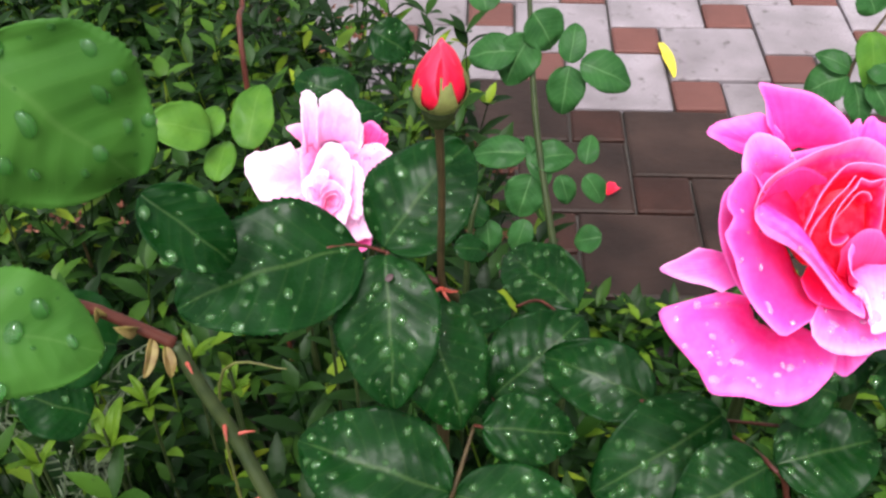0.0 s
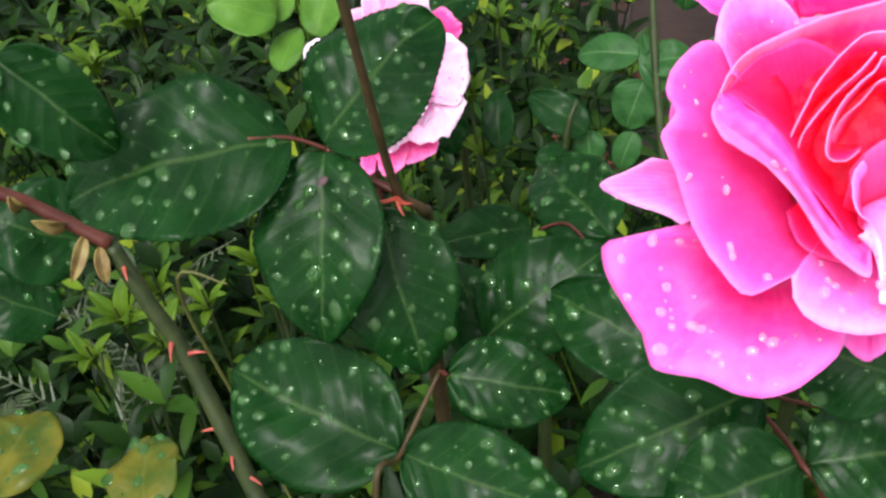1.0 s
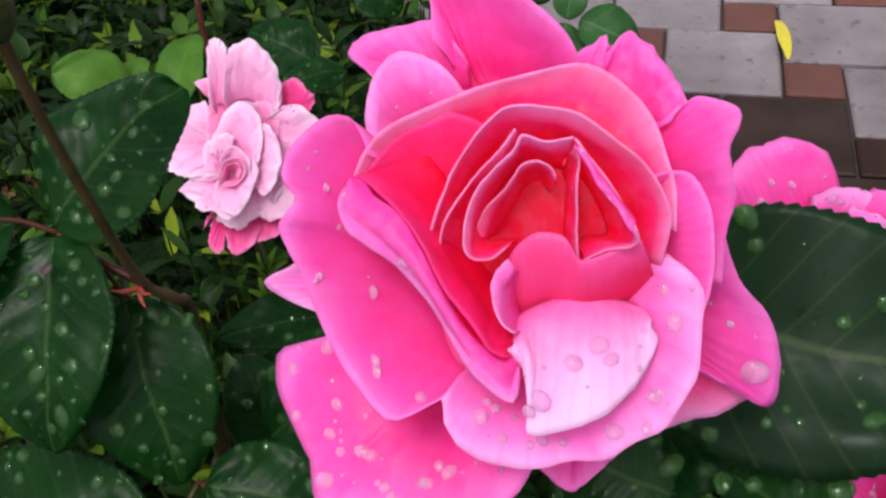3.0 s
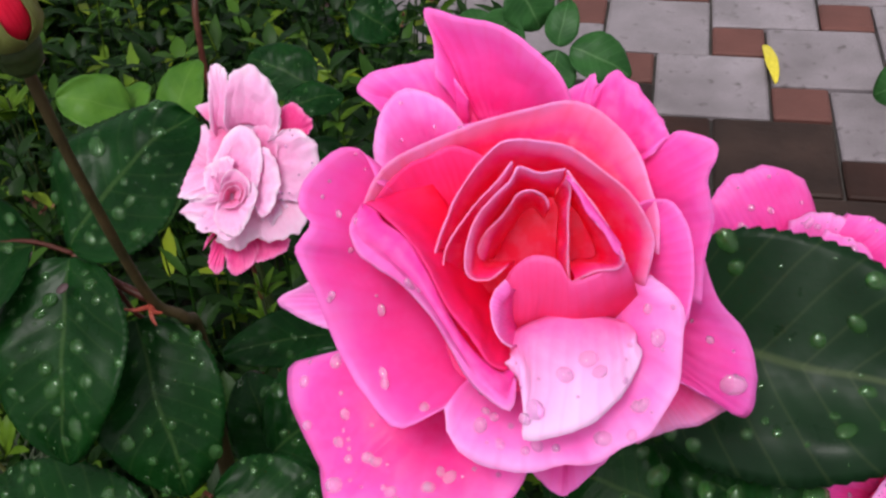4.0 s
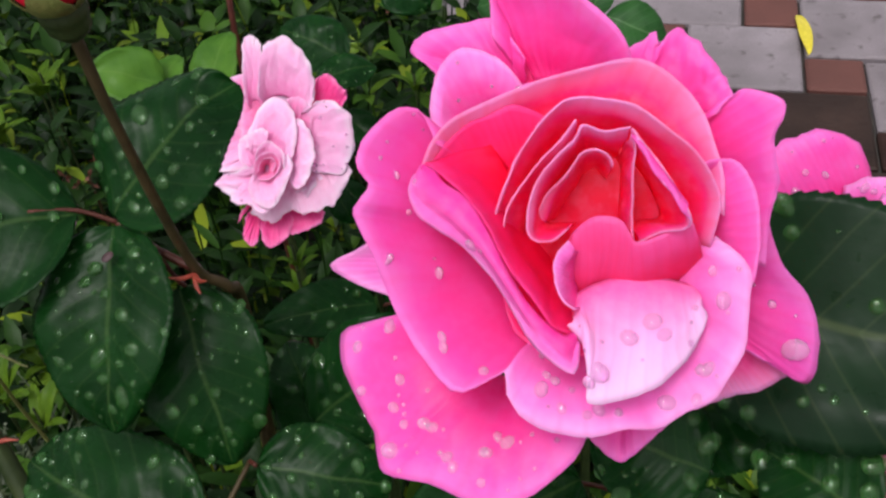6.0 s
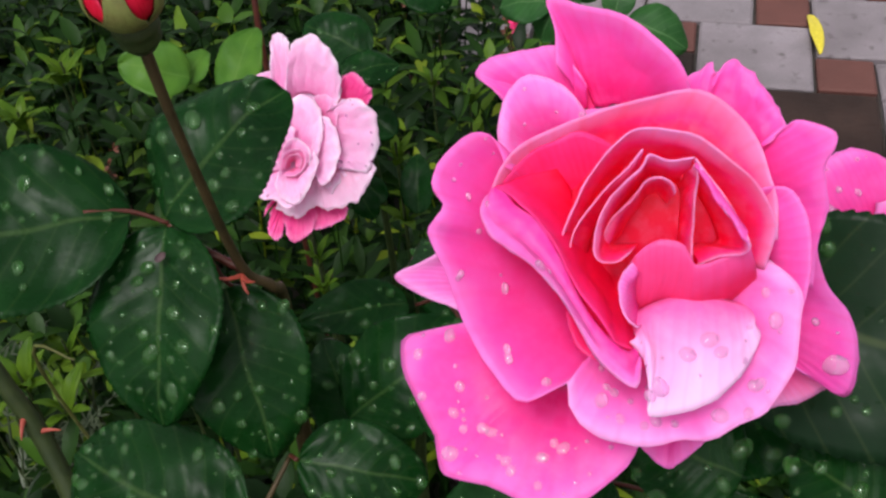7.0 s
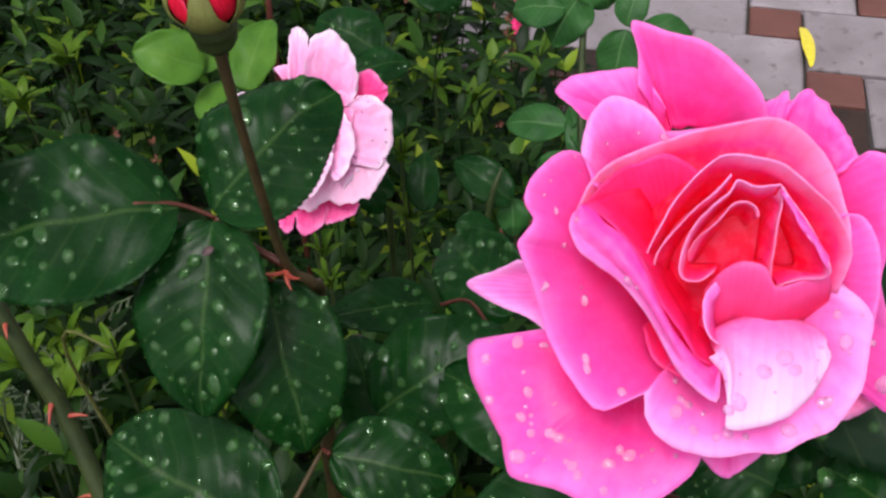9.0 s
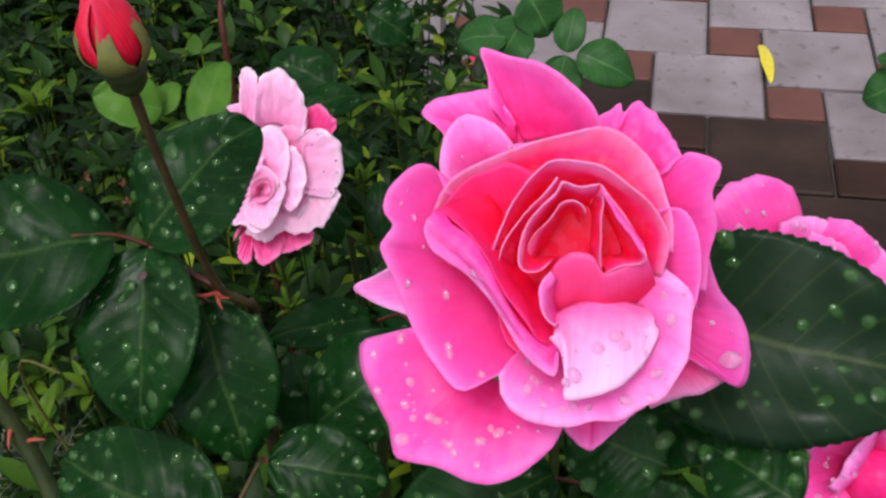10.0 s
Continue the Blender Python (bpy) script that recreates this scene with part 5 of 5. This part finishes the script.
def spent_flowers(place, spread, count, colours, label, seed):
    """A loose tuft of withered flower heads among the bed plants."""
    rng = random.Random(seed)
    t = thing("flower_tuft", place, label, "flowers")
    for k, mat in enumerate(colours):
        bm = bmesh.new()
        for _ in range(count):
            c = Vector((rng.gauss(0, spread), rng.gauss(0, spread), rng.gauss(0, spread * 0.5)))
            for _ in range(7):
                d = Vector((rng.gauss(0, 1), rng.gauss(0, 1), rng.gauss(0.4, 1))).normalized() * rng.uniform(0.005, 0.010)
                s = d.orthogonal().normalized() * 0.0018
                a, b, e, g = (bm.verts.new(p) for p in (c, c + d * 0.6 + s, c + d, c + d * 0.6 - s))
                bm.faces.new((a, b, e, g))
        part("withered_bloom", bm, mat, t)["kind"] = "stuff"
    tube("stem", [place, (place[0], place[1], 0)], [0.0015, 0.003], STEM_BROWN, t)


BROWN_FLOWER = plain("brown_flower", (0.09, 0.022, 0.012), (0.14, 0.042, 0.02), 120, 0.7)
spent_flowers((-0.235, -0.62, 0.34), 0.020, 14, (BROWN_FLOWER,), "reddish brown withered flower heads among green leaves", 1)
spent_flowers((-0.17, -0.74, 0.30), 0.030, 16, (BROWN_FLOWER,), "reddish brown withered flower heads among green leaves", 2)
spent_flowers((-0.17, -0.95, 0.34), 0.020, 10, (BROWN_FLOWER,), "reddish brown withered flower heads among green leaves", 3)
spent_flowers((-0.36, -0.50, 0.34), 0.025, 10, (BROWN_FLOWER,), "reddish brown withered flower heads among green leaves", 4)
spent_flowers((-0.62, -0.95, 0.36), 0.030, 8, (BROWN_FLOWER,), "reddish brown withered flower heads among green leaves", 5)
spent_flowers((-0.225, -0.64, 0.37), 0.005, 5, (PALE_DEEP,), "small magenta flower among brown withered heads", 6)

# ---- young sprouts that stand out of the cover ----
def sprout(place, size, seed, material=None):
    rng = random.Random(seed)
    t = thing("young_sprout", (place[0], place[1], 0.0), "yellow-green young sprout with narrow wet leaves", "sprout", "sprouts in the rose bed")
    p = Vector(place)
    tube("stem", [(place[0], place[1], 0.0), tuple(p - Vector((0, 0, 0.02))), tuple(p)], [0.0022, 0.0014, 0.0008], STEM_GREEN, t, sides=6, steps=3)
    n = rng.randint(5, 7)
    for i in range(n):
        a = i * 6.283 / n + rng.gauss(0, 0.25)
        d = Vector((math.cos(a), math.sin(a), rng.uniform(0.2, 1.1))).normalized()
        ln = size * rng.uniform(0.7, 1.15)
        leaflet(t, tuple(p - Vector((0, 0, rng.uniform(0, 0.012)))), tuple(p + d * ln), ln * rng.uniform(0.13, 0.19), (0, 0, 1), 0.15, 0.10, material or LEAF_SPROUT, 0, seed * 10 + i, "leaf")


sprout((-0.297, -1.158, 0.47), 0.02, 200)
sprout((-0.276, -0.99, 0.44), 0.034, 201)
sprout((-0.242, -1.089, 0.46), 0.026, 202)
sprout((-0.287, -0.809, 0.4), 0.03, 203)
sprout((-0.247, -0.809, 0.38), 0.03, 204)
sprout((-0.267, -1.218, 0.5), 0.02, 205)
sprout((-0.693, -0.879, 0.42), 0.034, 206)
sprout((-0.693, -0.963, 0.42), 0.036, 207)
sprout((-0.68, -0.885, 0.43), 0.034, 208)
sprout((-0.346, -1.307, 0.5), 0.022, 209)
sprout((-0.185, -0.724, 0.36), 0.028, 210)
sprout((-0.51, -1.285, 0.42), 0.034, 211)
sprout((-0.445, -1.256, 0.42), 0.032, 212)
sprout((-0.467, -1.301, 0.42), 0.034, 213)
sprout((-0.417, -1.207, 0.42), 0.028, 214)
sprout((-0.516, -1.325, 0.42), 0.034, 215)
sprout((-0.507, -1.232, 0.4), 0.03, 216)
sprout((-0.375, -1.238, 0.42), 0.024, 217)

# slender things among the bed plants
blade = thing("grass_blade", (-0.3167, -1.4313, 0.0), "single yellowish green grass blade bent over the bed", "grass")
tube("blade", [(-0.31, -1.40, 0.0), (-0.315, -1.42, 0.45), (-0.2961, -1.4597, 0.6901), (-0.25, -1.485, 0.735)], [0.0012, 0.0011, 0.0009, 0.0004], SEPAL, blade, sides=5)
reed = thing("bare_stem", (-0.385, -0.99, 0.0), "thin reddish bare stem rising above the bed plants", "stem")
tube("stem", [(-0.383, -1.0, 0.0), (-0.384, -0.995, 0.5765), (-0.397, -0.915, 0.62), (-0.40, -0.90, 0.72)], [0.003, 0.0028, 0.0026, 0.0018], STEM_RED, reed)
FEATHER = plain("grey_green_leaf", (0.0315, 0.049, 0.021), (0.0595, 0.0805, 0.035), 90, 0.5)
feather = thing("feathery_plant", (-0.55, -1.29, 0.0), "low feathery grey-green plant under the rose cane", "plant")
frng = random.Random(8)
for i in range(14):
    bx, by = -0.55 + frng.gauss(0, 0.05), -1.29 + frng.gauss(0, 0.04)
    d = Vector((frng.gauss(0, 1), frng.gauss(0, 1) - 0.3, 0.7)).normalized()
    tip = Vector((bx, by, 0.34)) + d * 0.08
    bm = bmesh.new()
    for s in range(9):
        c = Vector((bx, by, 0.34)) + d * (0.08 * s / 8)
        for sg in (-1, 1):
            e = (d.cross(Vector((0, 0, 1))).normalized() * sg + d * 0.8).normalized() * (0.022 * (1.1 - s / 8))
            w = Vector((0, 0, 1)).cross(e).normalized() * 0.0011
            bm.faces.new([bm.verts.new(p - feather.location) for p in (c - w, c + e * 0.6 - w, c + e, c + e * 0.6 + w, c + w)])
    part("frond", bm, FEATHER, feather)
    tube("stalk", [(bx * 0.5 - 0.275, by * 0.5 - 0.645, 0.0), (bx, by, 0.32), tuple(tip)], [0.002, 0.0012, 0.0005], FEATHER, feather, sides=5, steps=4)

# fallen leaf on the paving
fallen = thing("fallen_leaf", (0.19, -0.03, 0.0), "yellow fallen leaf lying on the wet paving", "leaf")
leaflet(fallen, (0.196, 0.03, 0.004), (0.209, -0.10, 0.006), 0.012, (0.2, 0, 1), 0.1, 0.05, FALLEN, 0, 91, "blade")

fallen_petal = thing("fallen_petal", (-0.0, -0.43, 0.004), "small bright red petal fallen on dark wet paving", "petal")
petal(fallen_petal, Matrix.Translation((0.062, -0.452, 0.006)), 40, ((-14, 0), (0, 10), (14, 2)), 13, RED, cup=5, seed=99, name="blade")

# ---- pavers ----
GROUPS = {}
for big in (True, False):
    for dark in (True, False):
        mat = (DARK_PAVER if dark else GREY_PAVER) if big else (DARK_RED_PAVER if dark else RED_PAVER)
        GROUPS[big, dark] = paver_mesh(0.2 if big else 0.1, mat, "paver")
rng = random.Random(11)
far = []
for i in range(-40, 41):
    for j in range(-40, 41):
        px, py = 0.1 * (3 * i + j), 0.1 * (-i - 2 * j)
        for big, cx, cy in ((True, px + 0.1, py - 0.1), (False, px + 0.25, py - 0.15)):
            half = 0.1 if big else 0.05
            if abs(cx) > 3.5 or cy - half < bed_line(cx) - 0.22 or cy > 3.6:
                continue
            tilt = (rng.gauss(0, 0.25), rng.gauss(0, 0.25), rng.gauss(0, 0.35))
            lift = rng.gauss(0, 0.0008)
            if -1.0 < cx < 1.2 and cy < 1.1:
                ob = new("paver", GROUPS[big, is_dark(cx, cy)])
                ob.parent = pavement
                ob.matrix_basis = pose(cx, cy, lift, *tilt)
            else:
                far.append((big, cx, cy, lift))
for big, mat in ((True, GREY_PAVER), (False, RED_PAVER)):
    verts, faces = [], []
    h = (0.1 if big else 0.05) - 0.003
    for b, cx, cy, lift in far:
        if b == big:
            k = len(verts)
            for r, z in ((h, -0.02), (h, -0.002), (h - 0.004, 0.0)):
                verts += [(cx + sx * r, cy + sy * r, z + lift) for sx, sy in ((-1, -1), (1, -1), (1, 1), (-1, 1))]
            for q in (0, 4):
                faces += [(k + q + j, k + q + (j + 1) % 4, k + q + 4 + (j + 1) % 4, k + q + 4 + j) for j in range(4)]
            faces.append((k + 8, k + 9, k + 10, k + 11))
    mesh = bpy.data.meshes.new("far_pavers")
    mesh.from_pydata(verts, [], faces)
    mesh.materials.append(mat)
    ob = new("far_pavers", mesh)
    ob.parent = pavement
    ob["kind"] = "stuff"
